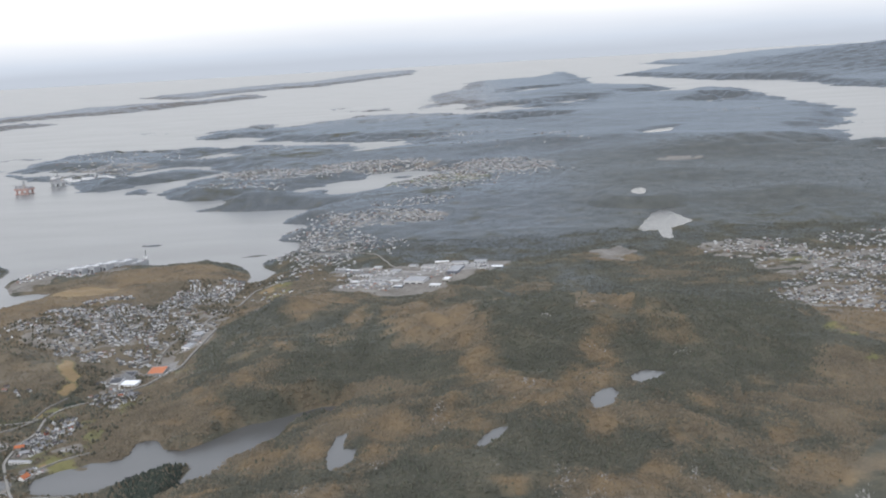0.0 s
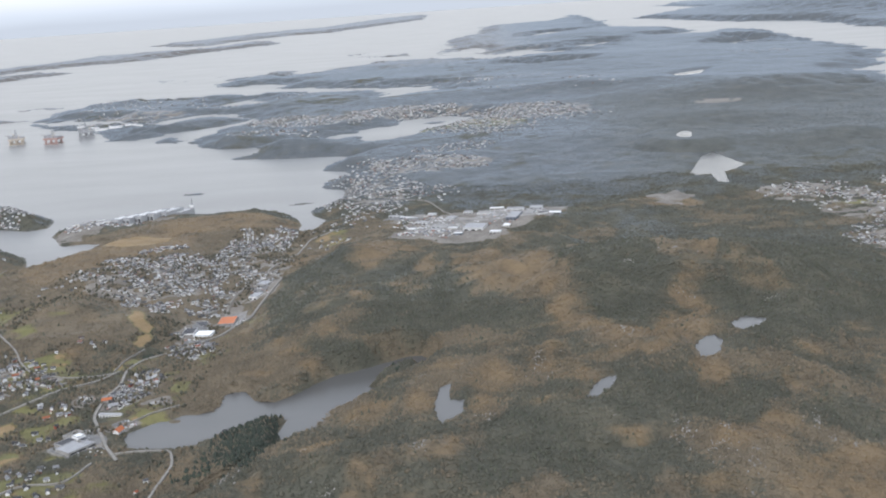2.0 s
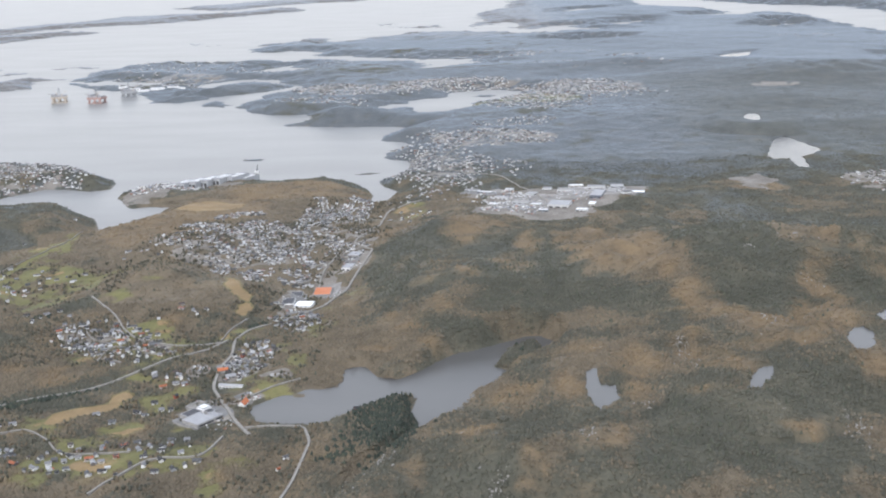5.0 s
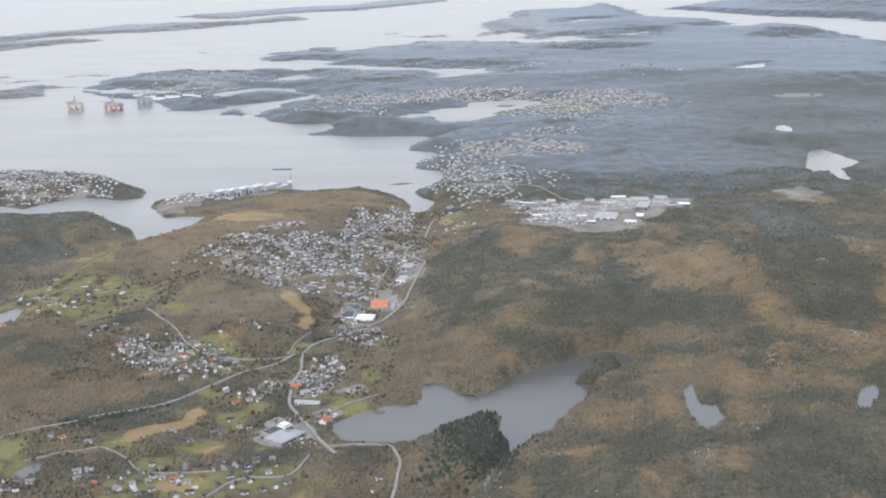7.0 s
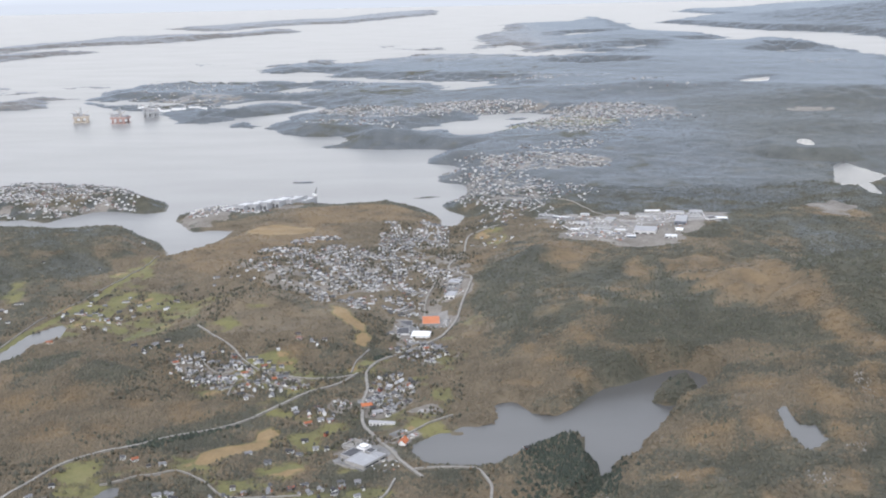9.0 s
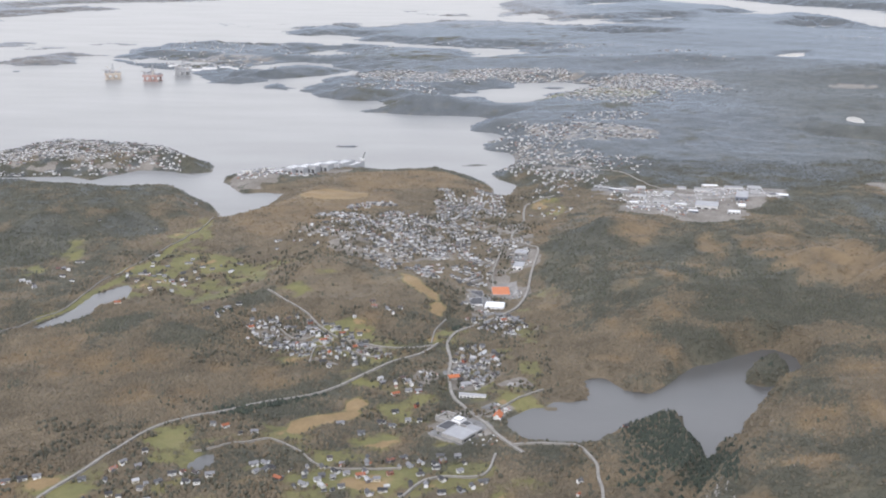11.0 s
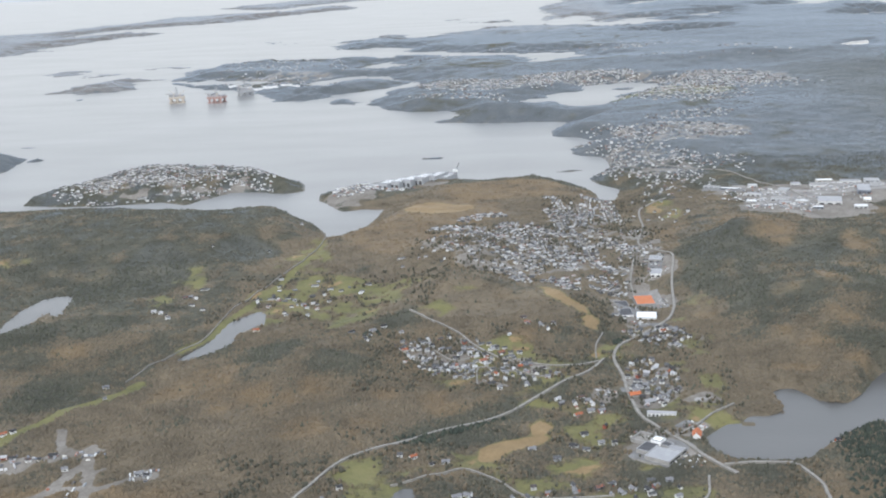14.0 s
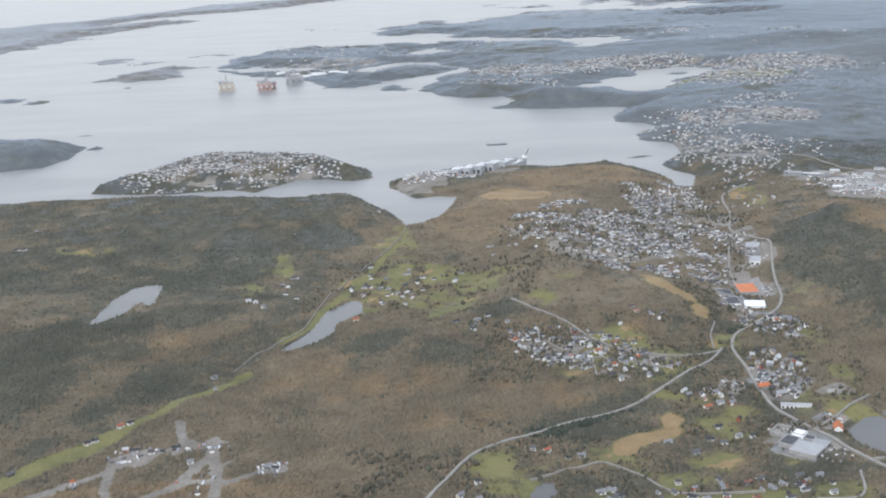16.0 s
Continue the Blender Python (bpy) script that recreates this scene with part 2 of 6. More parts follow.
M_WALLS_FAR = material("painted_timber_far", [(0.66, 0.66, 0.65), (0.42, 0.41, 0.39), (0.26, 0.16, 0.13), (0.60, 0.60, 0.60), (0.15, 0.15, 0.15)], 0.6, 0.6, per="island", stops=[0.0, 0.34, 0.52, 0.58, 0.80])
M_ROOFS_FAR = material("roof_tiles_far", [(0.08, 0.08, 0.083), (0.15, 0.15, 0.155), (0.28, 0.28, 0.285), (0.22, 0.13, 0.10), (0.46, 0.46, 0.465)], 0.6, 0.7, per="island", stops=[0.0, 0.35, 0.6, 0.84, 0.88])
M_SPRUCE = material("spruce_needles", [(0.044, 0.053, 0.046), (0.058, 0.068, 0.055), (0.075, 0.084, 0.062)], 1.5, 0.85, spec=0.15, per="object")
M_CONIFER = material("conifer_needles", [(0.072, 0.078, 0.060), (0.092, 0.096, 0.073), (0.116, 0.116, 0.087)], 0.5, 0.9, spec=0.15, per="island")
M_BARK = material("bark", [(0.06, 0.045, 0.035), (0.11, 0.085, 0.065)], 6.0, 0.9, bump=0.4)
M_CONCRETE = material("concrete", [(0.22, 0.22, 0.21), (0.31, 0.30, 0.29), (0.38, 0.37, 0.35)], 1.2, 0.85)
M_WHITE = material("white_cladding", [(0.74, 0.74, 0.74), (0.82, 0.82, 0.82)], 0.8, 0.5)
M_WHITE_ROOF = material("white_roof_sheet", [(0.80, 0.80, 0.80), (0.88, 0.88, 0.88)], 0.5, 0.5)
M_ORANGE = material("orange_roof_sheet", [(0.46, 0.14, 0.05), (0.55, 0.18, 0.07)], 0.6, 0.5)
M_TILE = material("orange_clay_tiles", [(0.38, 0.12, 0.055), (0.48, 0.17, 0.08)], 3.0, 0.7)
M_GREY_ROOF = material("grey_roofing_felt", [(0.065, 0.065, 0.07), (0.10, 0.10, 0.108)], 0.8, 0.8)
M_PALE_ROOF = material("pale_roofing_felt", [(0.30, 0.30, 0.31), (0.40, 0.40, 0.41)], 0.5, 0.7)
M_LIGHT_ROOF = material("light_roofing_felt", [(0.25, 0.25, 0.26), (0.32, 0.32, 0.33)], 0.6, 0.7)
M_SHED = material("profiled_steel", [(0.18, 0.20, 0.23), (0.45, 0.46, 0.47), (0.60, 0.60, 0.60), (0.17, 0.19, 0.23), (0.48, 0.46, 0.42)], 0.5, 0.5, per="object", stops=[0.0, 0.2, 0.45, 0.72, 0.85])
M_GLASS = material("window_glass", [(0.03, 0.035, 0.04), (0.06, 0.065, 0.07)], 1.0, 0.12, spec=0.6)
M_RIG_RED = material("red_paint", [(0.36, 0.24, 0.22), (0.46, 0.33, 0.30)], 0.6, 0.6)
M_RIG_YELLOW = material("ochre_paint", [(0.46, 0.40, 0.34), (0.56, 0.50, 0.43)], 0.6, 0.6)
M_STEEL = material("grey_steel", [(0.30, 0.31, 0.33), (0.45, 0.46, 0.47)], 1.0, 0.5)


# ---- plan of land and water ----
def poly_sdf(px, py, pts, reach=45.0):
    """Signed distance to a closed outline, positive inside; farther off than the reach it stays at -reach."""
    a = np.array(pts, float)
    near = (px > a[:, 0].min() - reach) & (px < a[:, 0].max() + reach) & (py > a[:, 1].min() - reach) & (py < a[:, 1].max() + reach)
    out = np.full(px.shape, -reach)
    qx, qy = px[near], py[near]
    if not len(qx):
        return out
    b = np.roll(a, -1, 0)
    best = np.full(qx.shape, 1e18)
    inside = np.zeros(qx.shape, bool)
    for (ax, ay), (bx, by) in zip(a, b):
        ex, ey = bx - ax, by - ay
        wx, wy = qx - ax, qy - ay
        k = np.clip((wx * ex + wy * ey) / (ex * ex + ey * ey + 1e-9), 0, 1)
        best = np.minimum(best, (wx - k * ex) ** 2 + (wy - k * ey) ** 2)
        if ay != by:
            inside ^= ((ay > qy) != (by > qy)) & (qx < (bx - ax) * (qy - ay) / (by - ay) + ax)
    d = np.sqrt(best)
    out[near] = np.where(inside, d, -d)
    return out


def capsule(x, y, pts, width):
    best = np.full(x.shape, 1e9)
    for (ax, ay), (bx, by) in zip(pts, pts[1:]):
        ex, ey = bx - ax, by - ay
        k = np.clip(((x - ax) * ex + (y - ay) * ey) / (ex * ex + ey * ey), 0, 1)
        best = np.minimum(best, np.hypot(x - ax - k * ex, y - ay - k * ey))
    return width - best


def ellipse_sdf(px, py, cx, cy, rx, ry, turn=0.0):
    c, s = math.cos(radians(turn)), math.sin(radians(turn))
    u, v = (px - cx) * c + (py - cy) * s, -(px - cx) * s + (py - cy) * c
    return (1 - np.hypot(u / rx, v / ry)) * min(rx, ry)


_rng = np.random.RandomState(7)
_table = _rng.rand(256, 256)


def value_noise(x, y):
    xi, yi = np.floor(x).astype(int), np.floor(y).astype(int)
    fx, fy = x - xi, y - yi
    fx, fy = fx * fx * (3 - 2 * fx), fy * fy * (3 - 2 * fy)
    x0, x1, y0, y1 = xi & 255, (xi + 1) & 255, yi & 255, (yi + 1) & 255
    return (_table[x0, y0] * (1 - fx) + _table[x1, y0] * fx) * (1 - fy) + (_table[x0, y1] * (1 - fx) + _table[x1, y1] * fx) * fy


def fbm(x, y, size, octaves=5, gain=0.5):
    """Rolling noise about 0, between -1 and 1, its broadest swells of the given size."""
    total, amp, norm = 0.0, 1.0, 0.0
    k = 1.0 / size
    for i in range(octaves):
        total = total + amp * (value_noise(x * k + 17.3 * i, y * k - 9.1 * i) * 2 - 1)
        norm += amp
        amp *= gain
        k *= 2.03
    return total / norm


def smooth(e0, e1, v):
    k = np.clip((v - e0) / (e1 - e0), 0, 1)
    return k * k * (3 - 2 * k)


MAINLAND = [(-3000, -3000), (-3000, 300), (-420, 400), (-350, 428), (-292, 425), (-264, 428), (-243, 419), (-226, 412), (-209, 415), (-197, 402), (-189, 384), (-186.5, 370), (-182.5, 379), (-178, 390), (-176, 405), (-174, 420), (-181, 421), (-188, 417), (-201, 438), (-203, 450), (-197, 459), (-183, 469), (-168, 470), (-157, 481), (-152, 469), (-136, 463), (-121, 468), (-114, 468), (-107, 458), (-100, 444), (-96, 424), (-92, 419), (-89, 440), (-96, 452), (-98, 464), (-87, 490), (-90, 511), (-102, 521), (-103, 533), (-89, 547), (-95, 564), (-109, 573), (-108, 592), (-100, 612), (-60, 680), (290, 815), (3000, 900), (3000, -3000)]
NORTH = [(-100, 612), (-113, 622), (-138, 626), (-171, 634), (-160, 660), (-168, 685), (-190, 683), (-209, 697), (-222, 730), (-214, 779), (-203, 843), (-222, 900), (-150, 945), (-58, 990), (0, 1010), (299, 990), (286, 830), (200, 700), (-20, 600)]
RIDGE_ISLE = [(-293, 764), (-269, 760), (-249, 779), (-222, 803), (-205, 855), (-233, 873), (-269, 877), (-279, 808)]
BASE_ISLE = [(-419, 1025), (-392, 1041), (-366, 1081), (-355, 1103), (-318, 1045), (-304, 1077), (-274, 1094), (-249, 1074), (-230, 1094), (-160, 1049), (-116, 1062), (-109, 887), (-147, 896), (-191, 884), (-207, 855), (-228, 893), (-249, 906), (-271, 902), (-284, 879), (-270, 837), (-239, 834), (-207, 859), (-210, 836), (-236, 815), (-260, 795), (-278, 772), (-290, 765), (-302, 793), (-312, 834), (-343, 852), (-370, 865), (-402, 905), (-412, 960)]
FAR_SHORE = [(-329, 1240), (-323, 1325), (-288, 1401), (-257, 1410), (-244, 1335), (-220, 1366), (-198, 1432), (-163, 1452), (-120, 1470), (-69, 1449), (-7, 1390), (50, 1401), (88, 1468), (240, 1300), (300, 900), (-109, 900), (-100, 990), (-60, 999), (-70, 1060), (-117, 1081), (-170, 1103), (-194, 1124), (-225, 1140), (-257, 1201), (-308, 1209)]
BLUE_SHORE = [(-91, 1868), (-87, 2036), (-33, 2205), (-19, 2584), (55, 2643), (122, 2670), (178, 2848), (238, 3175), (232, 2705), (232, 2389), (212, 2152), (263, 2012), (303, 1914), (312, 1801), (282, 1722), (242, 1690), (280, 1670), (327, 1734), (383, 1721), (397, 1624), (378, 1439), (378, 1353), (390, 1236), (360, 1076), (290, 900), (64, 966), (88, 1468), (57, 1482), (56, 1562), (33, 1559), (-24, 1491), (-26, 1661), (-68, 1650), (-76, 1540), (-85, 1658), (-59, 1742)]
EAST_SHORE = [(310, 2512), (385, 2658), (449, 2791), (575, 2995), (502, 3434), (607, 3733), (737, 3742), (1099, 4411), (1600, 4817), (2400, 4700), (2400, 1500), (540, 1520), (511, 1684), (520, 1890), (486, 1963), (406, 2072), (383, 2207), (356, 2361)]
OUTER_SHORE = [(-1300, 1500), (-895, 1864), (-893, 2001), (-831, 2089), (-829, 2241), (-763, 2253), (-691, 2287), (-610, 2292), (-567, 2554), (-452, 2360), (-490, 2274), (-559, 2165), (-620, 2024), (-631, 1952), (-721, 1922), (-794, 1852), (-794, 1772), (-846, 1752), (-1200, 1440)]
OUTER_ISLE = [(-900, 1150), (-740, 1217), (-729, 1279), (-723, 1358), (-741, 1453), (-734, 1535), (-700, 1600), (-665, 1705), (-724, 1740), (-785, 1690), (-853, 1800), (-923, 1880), (-1000, 1720), (-1200, 1400)]
SOUND_ISLE = [(-493, 870), (-488, 901), (-480, 930), (-474, 958), (-460, 970), (-432, 970), (-426, 955), (-436, 926), (-425, 884), (-437, 863), (-461, 854)]
LAST_ISLE = [(-845, 2701), (-763, 2942), (-665, 3229), (-520, 3372), (-409, 4098), (-246, 4373), (-218, 3655), (-336, 3209), (-428, 2901), (-514, 2882), (-598, 2711), (-656, 2486)]
HOUSE_ISLE = [(-321, 446), (-324, 464), (-311, 485), (-303, 510), (-286, 518), (-258, 510), (-236, 500), (-215, 476), (-210, 460), (-217, 454), (-232, 458), (-240, 458), (-249, 447), (-252, 438), (-264, 444), (-286, 440)]
WEST_ISLE = [(-385, 501), (-367, 508), (-364, 530), (-368, 560), (-373, 566), (-392, 571), (-450, 571), (-450, 505)]
# small islands: x, y, half length, half width, turn
SKERRIES = [(-361, 555, 5, 4, 60), (-385, 597, 4, 2, 0), (-510, 770, 14, 9, -20), (-486, 752, 9, 11, 0), (-164, 522, 6, 2.6, 0), (-105, 480.5, 6, 1.6, 10), (-145, 513, 1.6, 0.8, 0), (-235, 750, 12, 13, 30), (-405, 1109, 8, 6, 0), (-449, 823, 6, 3, 0), (-429, 1361, 34, 6, 0), (-380, 1335, 9, 4, 0), (-459, 1072, 20, 9, -10), (-547, 1055, 19, 34, 10), (-503, 1014, 19, 10, 0), (-350, 1382, 10, 6, 0), (-222, 1707, 12, 14, 0), (-166, 1621, 30, 24, 0), (-430, 955, 14, 10, 0)]
SOUNDS = [[(-131, 672), (-129, 712), (-119, 727), (-109, 729), (-97, 744), (-86, 756), (-78, 783), (-61, 787), (-42, 789), (-27, 781), (-36, 755), (-54, 738), (-70, 704), (-82, 679), (-90, 663), (-98, 683), (-106, 706), (-116, 702), (-121, 672)], [(292, 973), (305, 932), (292, 841), (299, 827), (420, 827), (420, 993), (326, 996)], [(-238, 772), (-225, 798), (-214, 814), (-202, 851), (-200, 831), (-210, 796), (-221, 761), (-224, 739)], [(20, 1240), (70, 1225), (76, 1240), (30, 1256)]]
SOUNDS += [[(-251, 978), (-251, 1021), (-235, 1023), (-232, 989), (-237, 960)], [(-412, 936), (-386, 930), (-333, 909), (-289, 881), (-325, 879), (-377, 897)], [(58, 1929), (87, 2050), (152, 2084), (121, 1981), (66, 1903)], [(125, 1618), (157, 1618), (136, 1525), (115, 1522)], [(289, 1405), (316, 1469), (327, 1437), (286, 1382)]]
# lakes: surface height, width of the shore, outline
LAKES = [
    (6.3, 3.4, [(-94.7, 205), (-95, 208.4), (-91, 213), (-88, 214), (-85.7, 217.5), (-84, 216.8), (-80, 217.4), (-79.2, 220.1), (-79.8, 227), (-77, 229), (-74.8, 227.7), (-71.5, 221.8), (-67.8, 221.6), (-63, 227.5), (-58.7, 235.5), (-52.6, 239), (-49.5, 241.5), (-43.3, 246), (-38.5, 247.5), (-35.2, 242), (-35.5, 237), (-38.5, 228), (-43.6, 223.5), (-48, 218.5), (-51.5, 212.5), (-54.5, 206), (-58.5, 201.5), (-61, 196), (-62.7, 194), (-62.8, 201), (-64.6, 205), (-64.3, 213), (-69.6, 210.4), (-74.4, 206.8), (-79.5, 200), (-84.4, 199), (-90, 199.8), (-93, 201)]),
    (5.2, 8, [(-199.5, 253.5), (-196.7, 261), (-194.4, 268), (-193.7, 278), (-191.2, 283), (-188.5, 286.5), (-185.5, 281), (-185.3, 276), (-188.9, 273), (-190.2, 269), (-189.8, 263.5), (-192.4, 258), (-196, 254)]),
    (6.0, 8, [(-248.4, 271), (-249.5, 282), (-250, 290.5), (-248, 298.6), (-245, 301), (-241, 300), (-238, 286), (-240.5, 284), (-243, 287.5), (-242.7, 280), (-245.4, 274.8)]),
    (4.0, 14, [(66, 482), (78, 522), (86, 534), (89, 514), (92, 496), (86, 486), (80, 480), (76.5, 454), (72.5, 456), (73.5, 474), (67.5, 474)]),
    (8.5, 14, [(75.5, 561), (75, 571), (78, 579), (82, 580), (83.5, 572), (80.5, 560)]),
    (16.6, 5, [(28, 228), (32, 232), (36, 230), (34, 226), (28, 222)]),
    (16.5, 5, [(18, 213), (20, 219), (23, 221), (24, 217), (22, 210), (18, 207)]),
    (16.4, 4, [(-6, 190), (-2, 199), (1, 201), (0, 196), (-4, 190)]),
    (15.3, 4, [(-32, 201), (-30, 205), (-30, 195), (-27.5, 194), (-27.5, 188), (-31, 183.5), (-32.5, 190)]),
    (7.1, 4, [(-146, 186), (-145, 190), (-142.5, 190), (-142, 186), (-144, 184)]),
    (3.0, 10, [(142, 986), (162, 1011), (177, 1021), (163, 971), (144, 958)]),
    (3.0, 10, [(262, 752), (275, 770), (290, 762), (280, 740)]),
]
LAKE_ISLET = [(-49, 227.8), (-46.5, 226.6), (-43.7, 226.6), (-41.5, 228.6), (-39.5, 232.5), (-38.3, 237), (-39, 241.5), (-40.6, 242.2), (-43.3, 239.5), (-46.1, 234.8), (-47.4, 232)]
# the brow of the scarp above the lake, from south to north, and the high ground behind it
BROW = [(-80, 128), (-75, 148), (-71, 160), (-68, 167), (-65, 173), (-60, 182), (-54, 193), (-51, 199), (-46, 205), (-40, 218), (-36, 230)]
BEHIND = BROW + [(20, 230), (20, 128)]
# hills: x, y, half widths, turn, rise
HILLS = [(-2, 166, 42, 17, 0, 6), (8, 210, 62, 40, 10, 12), (-48, 168, 20, 15, -20, 9.5), (28, 288, 62, 36, 10, 14), (-30, 330, 32, 40, 0, 7), (-58, 268, 20, 30, 15, 6), (-139, 296, 13, 16, 0, 5.5), (-134, 330, 30, 45, 10, 2.5), (-130, 262, 16, 12, 0, 3.5), (-235, 370, 60, 32, 0, 5), (-300, 396, 50, 20, 0, 2.6), (-211, 396, 13, 11, 0, 1.6)]
HILLS += [(-195, 345, 22, 28, 30, 1.5), (-215, 215, 40, 30, 0, 1), (-290, 300, 55, 60, 0, 4), (90, 190, 40, 40, 0, 4), (108, 660, 50, 40, 0, 5), (150, 560, 50, 30, 0, 5), (20, 600, 60, 50, 0, 3), (180, 800, 90, 50, 0, 9), (60, 900, 120, 40, 0, 7), (-140, 655, 22, 14, 0, 3.5), (-190, 700, 20, 12, 0, 3), (-268, 484, 44, 26, -15, 1.2)]
HILLS += [(-250, 800, 22, 40, 40, 2), (-330, 1040, 60, 30, 20, 3), (-415, 535, 35, 25, 0, 4), (-120, 445, 18, 14, 0, 0.3), (100, 1250, 140, 120, 0, 4), (300, 1500, 80, 90, 0, 5), (150, 1800, 90, 160, 0, 6), (900, 2300, 300, 500, 0, 45), (-560, 2050, 80, 200, 30, 4), (-330, 3000, 80, 500, -15, 8), (-900, 1480, 150, 70, 20, 5)]


# knolls and hollows: x, y, half width, rise
KNOLLS = [(-97, 299, 15, -2.9), (-97, 279, 15, -1.2), (-96, 230, 15, 1.2), (-116, 275, 15, 2.0), (-142, 297, 15, 1.6), (-40, 467, 15, 1.4), (37, 424, 15, 1.7), (26, 224, 15, -0.7), (-52, 166, 15, 0.7), (-54, 370, 15, 0.8), (-64, 331, 15, 5.4), (-104, 397, 15, -1.8), (-149, 277, 15, 2.7), (-128, 260, 15, -0.6), (-200, 350, 15, -4.7), (-246, 308, 15, -4.1), (-209, 237, 15, -1.1), (-73, 305, 15, 2.3), (-66, 250, 15, 1.1), (-135, 218, 15, -1.0), (-147, 328, 15, 3.8), (-129, 303, 15, -2.4), (-113, 294, 15, 2.5), (-89, 374, 15, -1.4)]
KNOLLS += [(-96, 297, 10, -1.2), (-6, 396, 15, 3.0), (-126, 234, 15, 1.7), (-166, 250, 15, 4.3), (-209, 256, 15, 1.0), (37, 272, 15, 1.8), (-6, 242, 15, 1.8), (15, 191, 15, 0.8), (-40, 345, 15, -2.6), (-8, 345, 15, 4.2), (-25, 345, 15, -1.4), (-150, 176, 15, 0.9), (-30, 362, 15, -2.6), (-45, 410, 15, 0.7), (-47, 206, 15, -0.6), (-37, 223, 15, 0.6), (-170, 452, 15, -2.8)]


_shore = []


def land_distance(x, y):
    """How far inside the shoreline of the sea a place lies; negative in the sea."""
    if len(_shore) and _shore[0] is x and _shore[1] is y:
        return _shore[2]
    far = np.clip((y - 700) / 700, 0, 1)
    xx = x + 1.6 * fbm(x, y, 14, 4) + (30 * far + 9 * smooth(560, 700, y)) * fbm(x + 500, y, 34, 6, 0.7)
    yy = y + 2.2 * fbm(x + 300, y, 14, 4) + (60 * far + 15 * smooth(560, 700, y)) * fbm(x, y + 700, 34, 6, 0.7)
    ragged = smooth(430, 600, y)
    xx = xx + (3.0 * ragged + 8 * far) * fbm(x + 210, y + 90, 11 + 14 * far, 4, 0.6)
    yy = yy + (5.0 * ragged + 14 * far) * fbm(x - 120, y + 33, 11 + 14 * far, 4, 0.6)
    d = poly_sdf(xx, yy, MAINLAND)
    for outline in (NORTH, RIDGE_ISLE, BASE_ISLE, FAR_SHORE, BLUE_SHORE, EAST_SHORE, OUTER_SHORE, OUTER_ISLE, SOUND_ISLE, LAST_ISLE, HOUSE_ISLE, WEST_ISLE):
        d = np.maximum(d, poly_sdf(xx, yy, outline))
    for s in SKERRIES:
        d = np.maximum(d, ellipse_sdf(xx, yy, *s))
    for s in SOUNDS:
        d = np.minimum(d, -poly_sdf(xx, yy, s))
    d = np.maximum(d, ellipse_sdf(xx, yy, -57, 760, 9, 7))
    _shore[:] = [x, y, d]
    return d


def height(x, y):
    """The lie of the land; the sea is at 0."""
    x, y = np.asarray(x, float), np.asarray(y, float)
    d = land_distance(x, y)
    h = 4.2 + 1.5 * fbm(x, y, 70, 5)
    h = h + 2.3 * np.exp(-(((x + 130) / 120) ** 2 + ((y - 200) / 60) ** 2))
    for cx, cy, rx, ry, turn, rise in HILLS:
        c, s = math.cos(radians(turn)), math.sin(radians(turn))
        u, v = (x - cx) * c + (y - cy) * s, -(x - cx) * s + (y - cy) * c
        h = h + rise * np.exp(-((u / rx) ** 2 + (v / ry) ** 2))
    for cx, cy, r, rise in KNOLLS:
        h = h + rise * np.exp(-((x - cx) ** 2 + (y - cy) ** 2) / (r * r))
    rough = smooth(7, 16, h)
    h = h + rough * (3.8 * fbm(x + 50, y - 20, 22, 5, 0.55) + 1.6 * fbm(x * 0.7 + y * 0.7, y * 0.7 - x * 0.7, 7, 3)) + 0.35 * fbm(x, y, 6, 3) + 0.9 * fbm(x + 31, y, 18, 3) * (0.25 + 0.75 * smooth(620, 380, y))
    # the scarp: high ground to the south-east of its brow, steep below it
    bx, by = x + 1.0 * fbm(x, y, 6, 3), y + 1.0 * fbm(x + 40, y, 6, 3)
    off = -capsule(bx, by, BROW, 0.0)
    high = poly_sdf(bx, by, BEHIND) > 0
    tail = smooth(230, 212, y)
    brow = 13.3 + 0.9 * fbm(x + 8, y, 7, 3)
    h = np.where(high & (off < 16), np.maximum(h, (brow + 0.06 * off - 6 * smooth(8, 16, off)) * tail), h)
    foot = 7.6 + 5.5 * smooth(4.2, 0.2, off) + 9 * smooth(8, 13, off) + 12 * (1 - tail)
    h = np.where(~high & (off < 13), np.minimum(h, foot), h)
    h = np.maximum(h, 1.2)
    h = np.where(d > 0, 0.05 + h * smooth(-1.5, 15 + 30 * smooth(500, 1100, y), d) , -0.15 + np.maximum(d, -12) * 0.25)
    xx, yy = x + 0.9 * fbm(x, y, 5, 3), y + 1.1 * fbm(x + 90, y, 5, 3)
    for level, rim, outline in LAKES:
        e = poly_sdf(xx, yy, outline)
        if level == 6.3:
            e = np.minimum(e, -np.maximum(poly_sdf(xx, yy, LAKE_ISLET), ellipse_sdf(xx, yy, -86.8, 213.2, 1.5, 1.1)))
        bank = level + 0.45 - 0.3 * np.maximum(-e - rim, 0)
        h = np.where((e <= 0) & (e > -rim - (10 if level > 7 else 4)), np.maximum(h, bank), h)
        h = np.where(e > 0, level - 0.15 - np.minimum(e, 6) * 0.15, np.where(e > -rim, level + 0.08 + (h - level) * smooth(0, rim, -e), h))
    isle = poly_sdf(xx, yy, LAKE_ISLET)
    h = np.where(isle > 0, 6.4 + 1.7 * smooth(0, 1.8, isle), h)
    return h


def ground_at(x, y):
    return float(height(np.array([x]), np.array([y]))[0])


